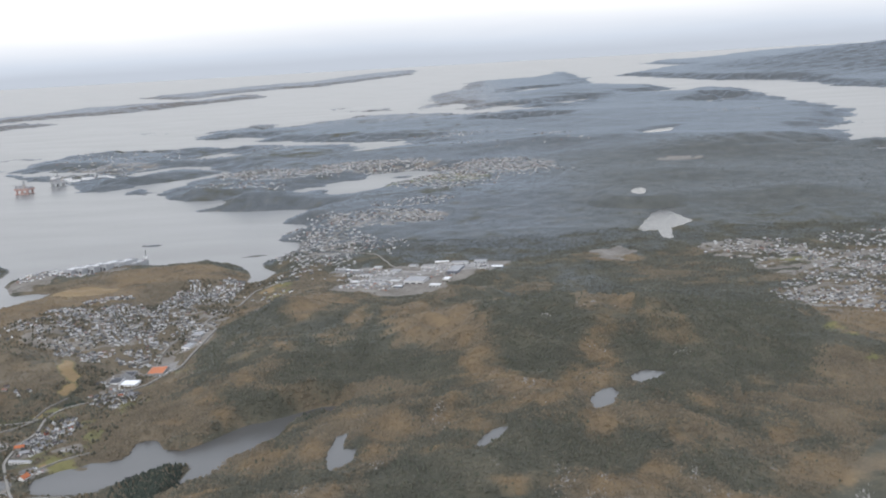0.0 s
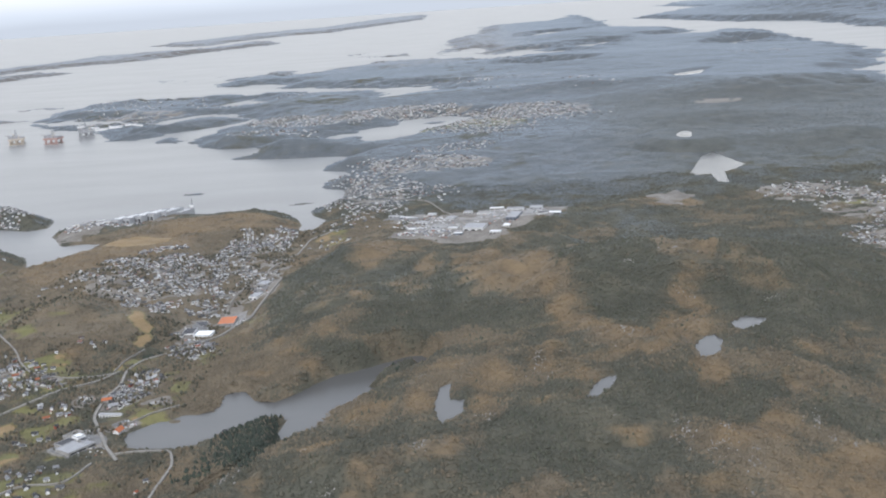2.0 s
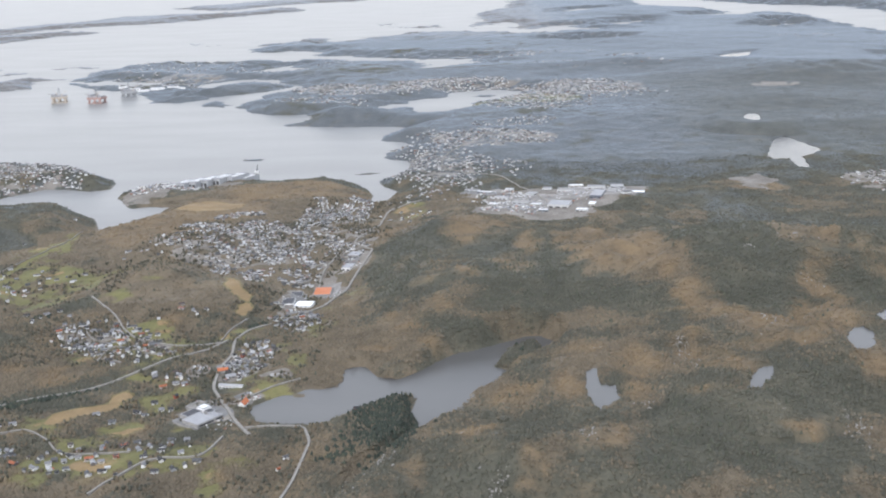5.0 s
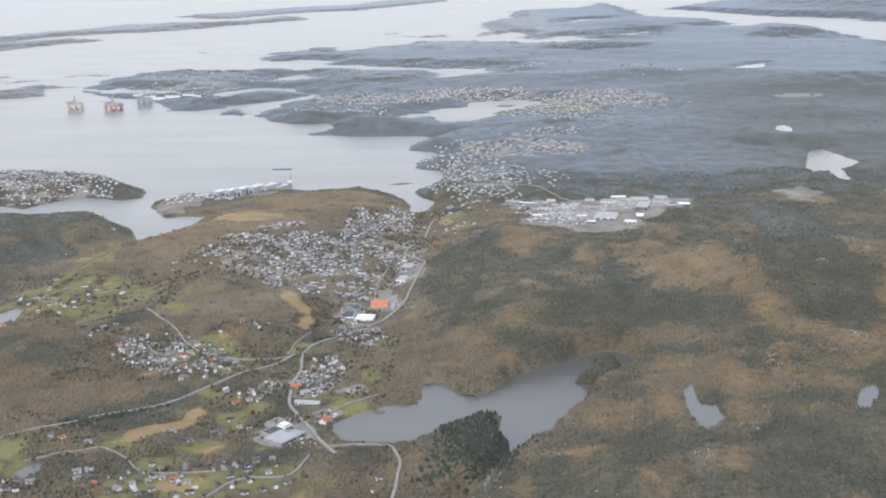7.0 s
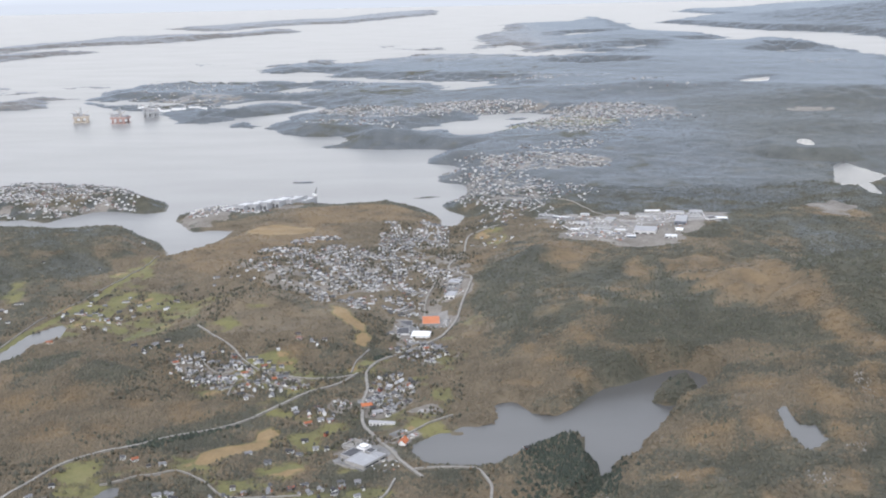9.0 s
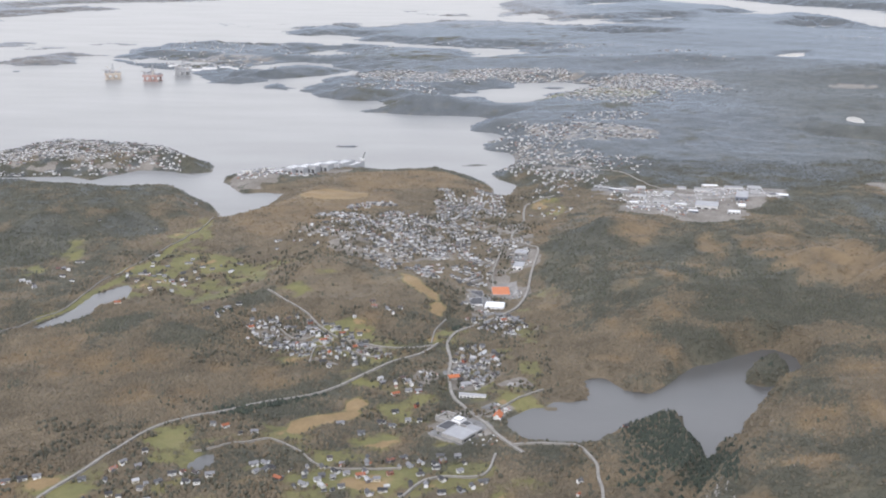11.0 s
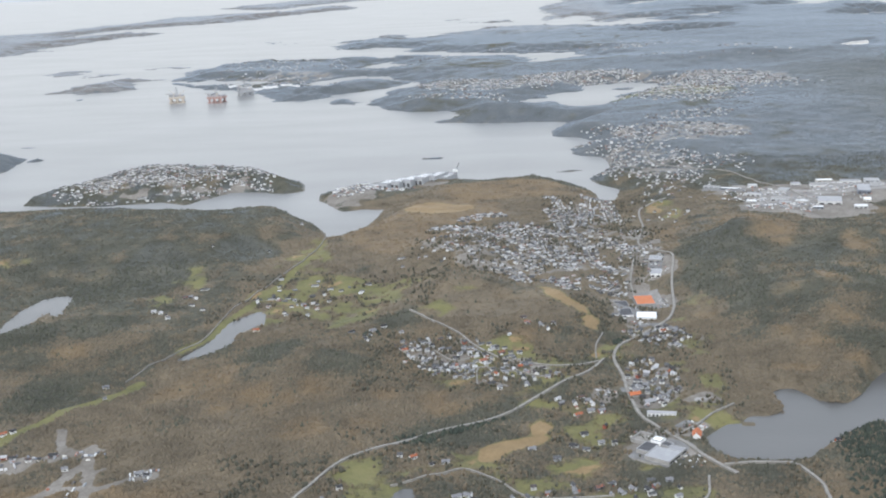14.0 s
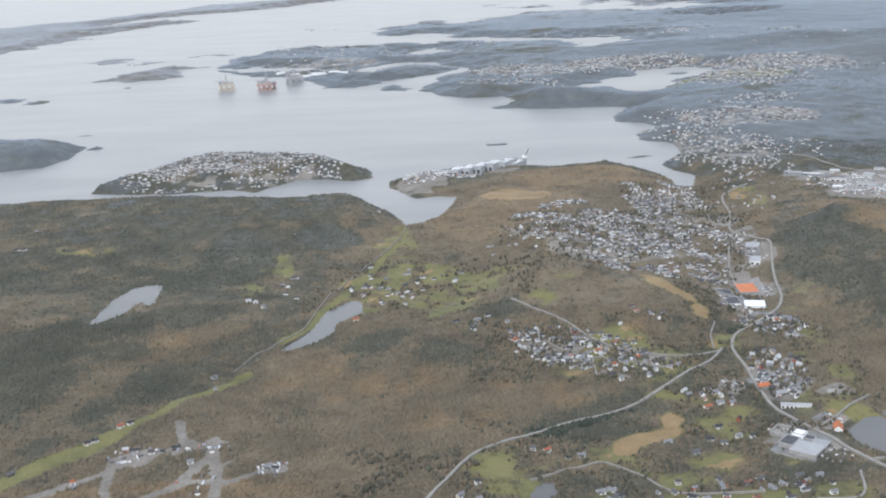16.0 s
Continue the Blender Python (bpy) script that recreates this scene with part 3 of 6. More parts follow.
# ---- land cover ----
# x, y, half widths, turn
HEATH = [(-9, 277, 9, 7, 0), (-4, 251, 5, 9, 0), (0, 236, 5, 9, 0), (7, 227, 9, 9, 0), (18, 239, 5, 8, 0), (26, 264, 3, 5, 0), (26, 244, 4, 9, 0), (9, 210, 4, 4, 0), (17, 202, 1.6, 4, 0), (-10, 212, 5, 5, 0), (-8, 191, 6, 3, 0), (-23, 206, 4, 9, 0), (-23, 191, 2, 5, 0), (-32, 172, 2.7, 4, 0), (-35, 195, 3, 6, 0), (-42, 162, 2.5, 3, 0), (-43, 158, 2.5, 1.5, 0), (-52, 174, 2.5, 6, 0), (-61, 164, 1.8, 4, 0)]
HEATH += [(-13, 219, 4, 4, 0), (-25, 307, 9, 16, 0), (-22, 286, 9, 7, 0), (-58, 339, 8, 25, 0), (-55, 278, 2.9, 7, 0), (-40, 309, 3, 11, 0), (-66, 241, 2.6, 3, 0), (-59, 249, 3, 3, 0), (20, 178, 8, 5, 0), (14, 164, 5, 2.1, 0), (1, 179, 2.8, 1.7, 0), (-4, 243, 5, 13, 0), (-8, 269, 2.8, 7, 0), (9, 220, 8, 10, 0), (19, 233, 6, 13, 0), (23, 254, 5, 6, 0), (27, 266, 2.7, 6, 0), (33, 284, 4, 11, 0), (-6, 203, 4, 8, 0)]
HEATH += [(40, 216, 2.9, 2.9, 0), (18, 198, 2.1, 5, 0), (32, 196, 2.1, 3, 0), (-12, 295, 9, 15, 0), (-25, 301, 5, 13, 0), (2, 308, 3, 8, 0), (55, 202, 5, 5, 0), (57, 188, 6, 5, 0), (25, 182, 5, 4, 0), (-193, 235, 5, 4, 0), (-186, 238, 4, 5, 0), (-184, 231, 5, 2.9, 0), (-165, 231, 2.8, 2.3, 0), (-155, 212, 2.9, 5, 0), (-153, 216, 1.9, 2.7, 0), (-141, 224, 3, 4, 0), (-139, 235, 2.3, 3, 0), (-63, 251, 2.8, 4, 0), (-68, 244, 2.8, 4, 0)]
HEATH += [(-72, 252, 1.1, 2.8, 0), (-74, 297, 1.9, 8, 0), (-39, 308, 2, 6, 0), (-17, 295, 6, 9, 0), (-15, 278, 6, 4, 0), (-63, 234, 2.2, 2.3, 0), (-74, 234, 4, 3, 0), (-61, 171, 1.2, 3, 0), (-45, 195, 4, 5, 0), (-32, 218, 2.6, 6, 0), (-50, 175, 3, 8, 0), (-124, 257, 4, 4, 0), (-191, 242, 4, 5, 0), (-185, 244, 4, 5, 0), (-177, 230, 2.8, 5, 0), (-182, 226, 3, 4, 0), (-166, 234, 2.7, 4, 0), (-171, 225, 4, 5, 0), (-225, 260, 5, 6, 0)]
HEATH += [(-165, 212, 4, 5, 0), (-142, 227, 3, 3, 0), (-138, 223, 3, 2.5, 0), (-150, 230, 3, 3, 0), (-152, 214, 2.8, 3, 0), (-73, 302, 1.6, 6, 0), (-160, 337, 7, 7, 0), (-44, 291, 6, 12, 0), (43, 270, 7, 11, 0), (-158, 346, 18, 12, 0), (-66, 352, 22, 16, 0), (-205, 180, 40, 14, 0), (120, 300, 30, 40, 0), (45, 419, 13, 8, 0), (45, 165, 22, 12, 0), (-160, 376, 11, 12, 20)]
# heath on and near the headland, spread also to lighten it as haze would
HEATH += [(-150, 395, 20, 26, 0), (-128, 432, 30, 16, 0), (-60, 345, 14, 14, 0), (-165, 360, 14, 14, 0)]
STUBBLE = [(-116, 284, 13, 2.4, 112), (-110.8, 268, 5, 1.8, 96), (-127, 205.5, 8, 2.6, 38), (-122, 213, 1.9, 2.9, 0), (-153, 400, 12, 12, 0), (-82, 392, 2.7, 7, 0)]
SHRUBS = [(-122, 187, 36, 11, 0), (-112, 214, 10, 12, 0), (-150, 180, 16, 8, 0), (-170, 298, 24, 22, 0), (-128, 240, 16, 14, 0), (-95, 240, 10, 30, 0)]
GRASS = [(89, 283, 5, 5, 0), (92, 260, 2.8, 4, 0), (-152, 195, 5, 4, 0), (-149, 199, 2.8, 2.9, 0), (-133, 199, 4, 1.8, 0), (-122, 222, 4, 1.7, 0), (-172, 289, 5, 8, 0), (-167, 307, 4, 6, 0), (-157, 301, 4, 9, 0), (-184, 307, 4, 9, 0), (-180, 316, 5, 7, 0), (-181, 280, 2.9, 7, 0), (-217, 295, 3, 6, 0), (-215, 318, 1.9, 8, 0), (-144, 276, 3, 4, 0), (-166, 282, 5, 7, 0), (-137, 287, 3, 1.7, 0), (-116, 241, 2.2, 4, 0), (-83, 283, 2.6, 6, 0)]
GRASS += [(-86, 271, 5, 4, 0), (-78, 180, 1.6, 2.2, 0), (-108, 183, 4, 2.9, 0), (-217, 295, 3, 6, 0), (-212, 312, 1.9, 8, 0), (-192, 300, 2.8, 4, 0), (-184, 282, 2.6, 6, 0), (-184, 332, 5, 12, 0), (-170, 305, 6, 6, 0), (-165, 280, 6, 7, 0), (-146, 278, 2.9, 4, 0), (-164, 300, 4, 7, 0), (-84, 284, 1.5, 4, 0), (-89, 271, 3, 3, 0), (-76, 385, 2.9, 12, 0), (-135, 201, 4, 2.1, 0), (-112, 246, 1.1, 2.9, 0), (-178, 303, 15, 15, 0), (-188, 340, 3, 18, -15)]
GRASS += [(-118, 184, 16, 4, 0), (-95, 177, 3, 4, 0), (-92, 215, 5, 4, 0), (-60, 700, 20, 16, 0), (-26, 705, 30, 22, 0), (-107, 250, 4, 8, 0), (-79, 396, 4, 6, 0), (-275, 330, 8, 4, 0), (112, 400, 8, 5, 0), (-128, 250, 7, 6, 0), (-116, 198, 5, 4, 0), (-160, 176, 10, 4, 0)]
BARE = [(-103.5, 206.5, 4.4, 4.6, 0), (130, 738, 14, 10, 0), (150, 965, 20, 8, 0), (-93, 222.5, 3.4, 1.5, 20), (-101, 284, 3.5, 12, 0), (-93, 293, 5, 7, 0), (-89, 318, 4, 8, 0), (-96, 305, 3, 6, 0), (-30, 398, 24, 20, -20), (-43, 376, 15, 11, -15), (-28, 374, 12, 9, 0), (-8, 415, 17, 9, 0), (-50, 412, 9, 8, -30), (-44, 384, 8, 8, 30), (-174, 447, 20, 7, 30), (-189, 435, 10, 12, 0), (-103.5, 203, 5.5, 6, 10), (-102, 223, 4, 4, 0), (-97, 211, 4, 2.5, 40), (-104, 208, 4, 3, 30)]
BARE += [(-110, 226, 2.5, 3, 0), (100, 430, 8, 8, 0), (-335, 905, 24, 10, 10), (205, 850, 30, 8, 0), (48, 426, 8, 11, 0), (-93, 223, 2.7, 2.1, 0), (-211.7, 201.6, 3.2, 2.4, -20), (-187, 196.3, 2.7, 2, 20), (-220, 193.6, 2, 1, 20), (-205, 203.5, 2.2, 1, 0), (-198.8, 205.4, 2.2, 1.3, 0), (-200.5, 199, 1.5, 1.2, 0)]
SPRUCES_AT = [(-38, 284, 10, 25, 0), (-43, 255, 8, 7, 0), (4, 294, 9, 36, 0), (29, 358, 9, 37, 0), (6, 252, 7, 6, 0), (-18, 251, 7, 9, 0), (31, 241, 4, 10, 0), (-16, 178, 6, 9, 0), (-10, 190, 2.8, 5, 0), (-22, 166, 5, 4, 0), (5, 191, 6, 4, 0), (-7, 176, 5, 6, 0), (20, 192, 6, 5, 0), (46, 268, 10, 41, 0), (36, 227, 5, 11, 0), (10, 247, 7, 9, 0), (12, 281, 10, 26, 0), (54, 276, 11, 28, 0), (33, 260, 3, 2.5, 0)]
SPRUCES_AT += [(35, 243, 4, 10, 0), (66, 282, 15, 35, 0), (1, 191, 6, 8, 0), (11, 195, 5, 5, 0), (40, 187, 5, 6, 0), (77, 346, 10, 18, 0), (-38, 279, 9, 22, 0), (-43, 250, 6, 2.4, 0), (-154, 273, 4, 6, 0), (-142, 210, 6, 4, 0), (-134, 213, 6, 4, 0), (-124, 232, 6, 3, 0), (-66, 197, 6, 14, 0), (-68, 204, 4, 5, 0), (-64, 185, 2.2, 6, 0), (-72, 331, 9, 36, 0), (-44, 272, 11, 25, 0), (-54, 242, 9, 4, 0), (-33, 260, 10, 12, 0)]
SPRUCES_AT += [(-82, 302, 2, 8, 0), (-161, 241, 6, 5, 0), (-109, 264, 2.2, 6, 0), (-227, 321, 10, 20, 0), (-205, 344, 9, 12, 0), (-253, 255, 10, 17, 0), (-241, 270, 8, 9, 0), (-227, 220, 4, 5, 0), (-219, 235, 7, 10, 0), (-189, 219, 2, 4, 0), (-193, 260, 4, 5, 0), (-180, 252, 7, 7, 0), (-234, 305, 9, 12, 0), (-224, 275, 6, 6, 0), (-116, 217, 4, 2.5, 0), (-145, 211, 2.4, 2.5, 0), (-132, 220, 6, 2.6, 0), (-116, 260, 1.8, 4, 0), (-74, 290, 6, 22, 0)]
SPRUCES_AT += [(-76, 322, 5, 18, 0), (-124, 234, 4, 2.1, 0), (-242, 230, 7, 11, 0), (-280, 302, 6, 9, 0)]
CRAGGY = [(-12, 210, 3, 4, 0), (-13, 218, 0.8, 2, 0), (26, 283, 4, 4, 0), (25, 257, 2.6, 2.5, 0), (8, 213, 0.6, 1.5, 0), (7, 229, 1.9, 5, 0), (13, 172, 1.7, 4, 0), (18, 167, 2.6, 2.8, 0), (10, 183, 1.8, 2.8, 0), (42, 255, 3, 2.2, 0), (-51, 174, 0.9, 2.4, 0), (-72, 169, 4, 7, 0), (-66, 176, 3, 7, 0), (-22, 187, 0.8, 1.2, 0), (-35, 172, 0.4, 0.9, 0), (25, 281, 4, 2.7, 0), (8, 225, 4, 4, 0), (24, 255, 2.7, 3, 0), (10, 179, 1.9, 3, 0)]
CRAGGY += [(35, 180, 1.4, 2.2, 0), (61, 181, 1.3, 2.4, 0), (33, 184, 0.8, 2, 0), (13, 275, 1.4, 1.6, 0), (8, 212, 1.1, 1.5, 0)]
# long meadows: half width and line
MEADOWS = [(2.4, [(-233, 190), (-227, 199), (-222, 204), (-218, 210)]), (1.5, [(-218, 211), (-213, 218), (-211.5, 225), (-207, 232), (-203, 240)]), (1.2, [(-200, 258), (-196, 268), (-195, 280), (-191, 292), (-189, 308), (-185, 330)])]
SETTLED = [(-95, 262, 6, 9, 20), (-92, 350, 7, 30, 0), (-134, 338, 20, 20, 20), (-112, 352, 14, 24, 0), (-104, 388, 11, 22, 10), (-124, 318, 18, 12, 10), (-272, 478, 46, 30, -15), (-136, 246, 17, 9, -35), (-101, 232, 6, 13, 0), (-96, 263, 6, 9, 20), (-92, 318, 7, 16, 0), (-5, 760, 58, 44, 10), (-80, 810, 50, 26, 10), (-150, 785, 50, 30, -10), (-320, 905, 50, 30, 10), (-50, 545, 32, 24, 0), (-76, 482, 18, 34, 10), (104, 425, 24, 18, 0), (128, 390, 34, 24, 0), (108, 330, 20, 26, 0)]
TRACKS = [(1.15, [(-225, 189), (-220, 193.5), (-217, 195.5), (-214, 198.5), (-211, 201.5)]), (0.95, [(-208, 214), (-206.5, 210), (-205, 206.5), (-202, 204.5)]), (0.9, [(-213, 203), (-209, 202.5), (-205, 204), (-201, 204)]), (1.05, [(-199.5, 206.5), (-198.5, 202), (-196.5, 197), (-195, 192), (-194, 186)])]
TRACKS += [(1.0, [(-199, 200), (-200.5, 195), (-201, 191.5), (-206, 187)]), (0.8, [(-200, 192.5), (-194, 192), (-191, 193.5), (-189, 196)]), (0.9, [(-215.5, 201), (-213, 191), (-211, 186)]), (0.5, [(-194.5, 199), (-197, 195)])]
ROCKY = [(5, 205, 70, 40, 8), (-50, 168, 30, 18, 0), (25, 285, 40, 30, 0), (30, 180, 60, 30, 0)]


CHART_X, CHART_Y, CHART_STEP, CHART_SIZE = -470.0, 120.0, 0.8, (1060, 1240)


def chart(areas):
    """A map of how far inside any of the ellipses each place lies, -6 at the least."""
    m = np.full(CHART_SIZE, -6.0)
    for cx, cy, rx, ry, turn in areas:
        r = max(rx, ry) * (1 + 6 / min(rx, ry)) + 1
        i0, i1 = [int(np.clip((v - CHART_X) / CHART_STEP, 0, CHART_SIZE[0])) for v in (cx - r, cx + r + 1)]
        j0, j1 = [int(np.clip((v - CHART_Y) / CHART_STEP, 0, CHART_SIZE[1])) for v in (cy - r, cy + r + 1)]
        gx, gy = np.meshgrid(CHART_X + CHART_STEP * np.arange(i0, i1), CHART_Y + CHART_STEP * np.arange(j0, j1), indexing="ij")
        m[i0:i1, j0:j1] = np.maximum(m[i0:i1, j0:j1], ellipse_sdf(gx, gy, cx, cy, rx, ry, turn))
    return m


def read_chart(m, x, y):
    u = np.clip((x - CHART_X) / CHART_STEP, 0, CHART_SIZE[0] - 1.001)
    v = np.clip((y - CHART_Y) / CHART_STEP, 0, CHART_SIZE[1] - 1.001)
    i, j = u.astype(int), v.astype(int)
    fu, fv = u - i, v - j
    return (m[i, j] * (1 - fu) + m[i + 1, j] * fu) * (1 - fv) + (m[i, j + 1] * (1 - fu) + m[i + 1, j + 1] * fu) * fv


C_HEATH, C_STUBBLE, C_GRASS, C_SHRUBS, C_BARE, C_SETTLED, C_ROCKY, C_CRAGGY, C_SPRUCE = [chart(a) for a in (HEATH, STUBBLE, GRASS, SHRUBS, BARE, SETTLED, ROCKY, CRAGGY, SPRUCES_AT)]


def on_the_fell(x, y):
    """1 on the high ground above the lake, 0 elsewhere."""
    return smooth(-78, -60, x) * smooth(345, 300, y)


def knobs(x, y):
    """The swells of the high ground, the same that shape it."""
    return fbm(x + 50, y - 20, 22, 5, 0.55)


def cover(x, y, h):
    """Heath, grass, bare ground and rock, each 0 to 1."""
    def zone(m, soft, wobble, size=9.0):
        return smooth(-soft, soft, read_chart(m, x + wobble * fbm(x, y + 40, size, 4), y + wobble * fbm(x + 70, y, size, 4)))
    patch = fbm(x - 30, y + 10, 16, 5, 0.6)
    clump = fbm(x + 12, y - 33, 5, 4, 0.6)
    fell = on_the_fell(x, y)
    wooded = smooth(-2.5, 2.5, read_chart(C_SPRUCE, x + 3 * patch, y + 3 * clump))
    heath = zone(C_HEATH, 2.2, 3.5, 7.0) * (0.5 + 0.5 * smooth(-0.35, 0.15, clump)) * (1 - 0.45 * wooded)
    heath = np.maximum(heath, (1 - 0.9 * wooded) * np.maximum(0.42 * smooth(0.15, 0.55, patch + 0.5 * clump) * smooth(420, 290, y), 0.3 * fell * smooth(0.2, 0.5, knobs(x, y) + 0.3 * clump)))
    field = zone(C_GRASS, 2.0, 3.5, 5.0)
    grass = field * (0.2 + 0.8 * smooth(-0.3, 0.2, clump))
    heath = np.maximum(heath, 0.85 * field * smooth(0.0, 0.4, fbm(x - 70, y + 21, 7, 3)))
    for width, pts in MEADOWS:
        grass = np.maximum(grass, smooth(-0.5, 0.5, capsule(x + 0.8 * clump, y + 1.2 * patch, pts, width)))
    grass = np.maximum(grass, zone(C_SHRUBS, 3.0, 4.0) * 0.75 * smooth(-0.12, 0.3, fbm(x - 5, y + 8, 5, 4)))
    stubble = zone(C_STUBBLE, 0.6, 1.8, 5.0)
    heath, grass = np.maximum(heath, stubble), np.maximum(grass, stubble)
    far = smooth(320, 460, y)
    bare = zone(C_BARE, 0.7, 2.0 + 7 * far, 4.5 + 6 * far) * (1 - 0.6 * far * smooth(0.0, 0.3, fbm(x + 5, y + 2, 6, 3)))
    for width, pts in TRACKS:
        bare = np.maximum(bare, smooth(-0.3, 0.3, capsule(x + 0.35 * clump, y + 0.5 * patch, pts, width)))
    # drives and gardens, laid thicker to lighten the estates as haze would
    bare = np.maximum(bare, zone(C_SETTLED, 2.5, 4.0) * smooth(-0.3, 0.2, fbm(x + 77, y + 13, 3.4, 3)) * 0.84)
    rock = zone(C_ROCKY, 6, 5) * smooth(0.2, 0.5, fbm(x + 11, y + 5, 4.5, 5, 0.65)) * 0.36
    rock = np.maximum(rock, 0.55 * zone(C_CRAGGY, 1.2, 2.5, 3.0) * smooth(0.05, 0.35, fbm(x * 1.6 + 3, y * 0.6 + x * 0.4, 1.6, 3, 0.6)))
    # the outer islands: bare rock tone, spread with distance to imitate pale haze
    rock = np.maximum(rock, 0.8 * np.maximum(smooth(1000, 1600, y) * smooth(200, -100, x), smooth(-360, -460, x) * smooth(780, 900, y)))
    shore = land_distance(x, y)
    bare = np.maximum(bare, 0.55 * smooth(1.6, 0.3, shore) * (shore > -1) * (y < 650))
    return np.stack([np.clip(v, 0, 1) for v in (heath, grass, bare, rock)], -1)


def evergreen_haze(x, y):
    """How far dark evergreens outweigh leafless birch, 0 to 1; farther off scaled up to 2, which paints haze."""
    clump = fbm(x + 60, y + 90, 9, 4, 0.6)
    g = smooth(330, 480, y) * 0.9 + 0.3 * fbm(x + 200, y, 60, 3) + 0.1 + 0.6 * smooth(440, 600, y) + 0.9 * clump - on_the_fell(x, y) * (0.9 * knobs(x, y) - 0.28)
    g = g + 0.75 * smooth(-3.5, 2.5, read_chart(C_SPRUCE, x + 4 * fbm(x, y, 8, 3), y + 4 * fbm(x + 31, y, 8, 3)))
    # mixed woods on far shores and islands; fewer evergreens also take less painted haze
    g = g - smooth(480, 640, y) * (0.25 + 0.5 * smooth(-0.1, 0.35, fbm(x + 300, y - 40, 55, 5, 0.6))) * smooth(70, -40, x)
    for cx, cy, rx, ry, v in ((70, 320, 35, 50, 0.6), (40, 350, 70, 40, 0.4), (-40, 310, 40, 50, 0.3), (-44, 233, 8, 10, 1.0), (-245, 355, 70, 60, 0.7), (-240, 250, 40, 50, 0.4), (-142, 405, 50, 60, -1.25), (-133, 272, 9, 14, -0.6), (-180, 222, 34, 18, -0.7), (-84, 184, 8, 7, -0.7), (-85, 235, 12, 14, -0.5), (-118, 195, 32, 16, 0.55), (-104, 240, 16, 24, 0.3), (-268, 480, 55, 36, -0.8)):
        g = g + v * np.exp(-(((x - cx) / rx) ** 2 + ((y - cy) / ry) ** 2))
    # the factor above 1 grows with distance and carries the painted haze
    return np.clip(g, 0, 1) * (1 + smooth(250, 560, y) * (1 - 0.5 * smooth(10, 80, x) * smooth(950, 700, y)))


def set_cover(me, cov, green):
    at = me.attributes.new("cover", "FLOAT_COLOR", "POINT")
    at.data.foreach_set("color", np.ascontiguousarray(cov, np.float32).ravel())
    at = me.attributes.new("evergreen_haze", "FLOAT", "POINT")
    at.data.foreach_set("value", np.ascontiguousarray(green, np.float32).ravel())


def quick_mesh(name, verts, faces, slots=(), index=None, smoothed=False):
    """A mesh from arrays; faces is an array of n corners a row."""
    me = bpy.data.meshes.new(name)
    n, k = faces.shape
    me.vertices.add(len(verts))
    me.vertices.foreach_set("co", np.ascontiguousarray(verts, np.float32).ravel())
    me.loops.add(n * k)
    me.loops.foreach_set("vertex_index", np.ascontiguousarray(faces, np.int32).ravel())
    me.polygons.add(n)
    me.polygons.foreach_set("loop_start", np.arange(0, n * k, k, dtype=np.int32))
    if index is not None:
        me.polygons.foreach_set("material_index", np.ascontiguousarray(index, np.int32))
    me.polygons.foreach_set("use_smooth", np.full(n, smoothed))
    for s in slots:
        me.materials.append(s)
    me.update(calc_edges=True)
    me.validate()
    return me


def build_ground():
    ys = [150.0 - 18.0]
    while ys[-1] < 4700:
        ys.append(ys[-1] + max(0.85, ys[-1] * 0.0046))
    south = [-3000, -1500, -800, -400, -200, -100, -40, 0, 30, 55, 75, 90, 100, 108, 115, 121, 126]
    ys = np.array(south + ys + [5200, 6500])
    core = np.linspace(-1, 1, 560)
    us = np.concatenate([[-9, -5, -3, -2.2, -1.7, -1.4, -1.2, -1.08], core, [1.08, 1.2, 1.4, 1.7, 2.2, 3, 5, 9]])
    half = 150 + 0.42 * np.clip(ys, 100, None)
    x = -78 + us[None, :] * half[:, None]
    y = np.repeat(ys[:, None], len(us), 1)
    z = height(x, y)
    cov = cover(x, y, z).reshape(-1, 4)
    r, c = x.shape
    i = np.arange(r * c).reshape(r, c)
    faces = np.stack([i[:-1, :-1], i[:-1, 1:], i[1:, 1:], i[1:, :-1]], -1).reshape(-1, 4)
    me = quick_mesh("ground", np.stack([x, y, z], -1).reshape(-1, 3), faces, [M_LAND], smoothed=True)
    set_cover(me, cov, evergreen_haze(x, y))
    return tagged(new("ground", me), "hilly coastal land with brown heath, leafless woods and fields", "ground", kind="structure")


ground = build_ground()


def flat(name, outline, z, mat, label, category, grow=0.0):
    bm = bmesh.new()
    c = np.mean(np.array(outline, float), 0)
    vs = []
    for x, y in outline:
        d = np.array((x, y)) - c
        k = 1 + grow / max(1.0, float(np.hypot(*d)))
        vs.append(bm.verts.new((c[0] + d[0] * k, c[1] + d[1] * k, z)))
    bm.faces.new(vs)
    bmesh.ops.triangulate(bm, faces=bm.faces)
    bmesh.ops.recalc_face_normals(bm, faces=bm.faces)
    for f in bm.faces:
        if f.normal.z < 0:
            f.normal_flip()
    me = bpy.data.meshes.new(name)
    bm.to_mesh(me)
    bm.free()
    me.materials.append(mat)
    return tagged(new(name, me), label, category, kind="structure")


flat("water_sea", [(-9000, -6000), (9000, -6000), (9000, 9000), (-9000, 9000)], 0.0, M_SEA, "pale grey calm sea under an overcast sky", "sea")
for n, (level, rim, outline) in enumerate(LAKES):
    flat("water_lake", outline, level, M_LAKE, "still grey lake among woods and heath" if n < 5 else "small grey tarn on brown heath", "lake", grow=1.4)


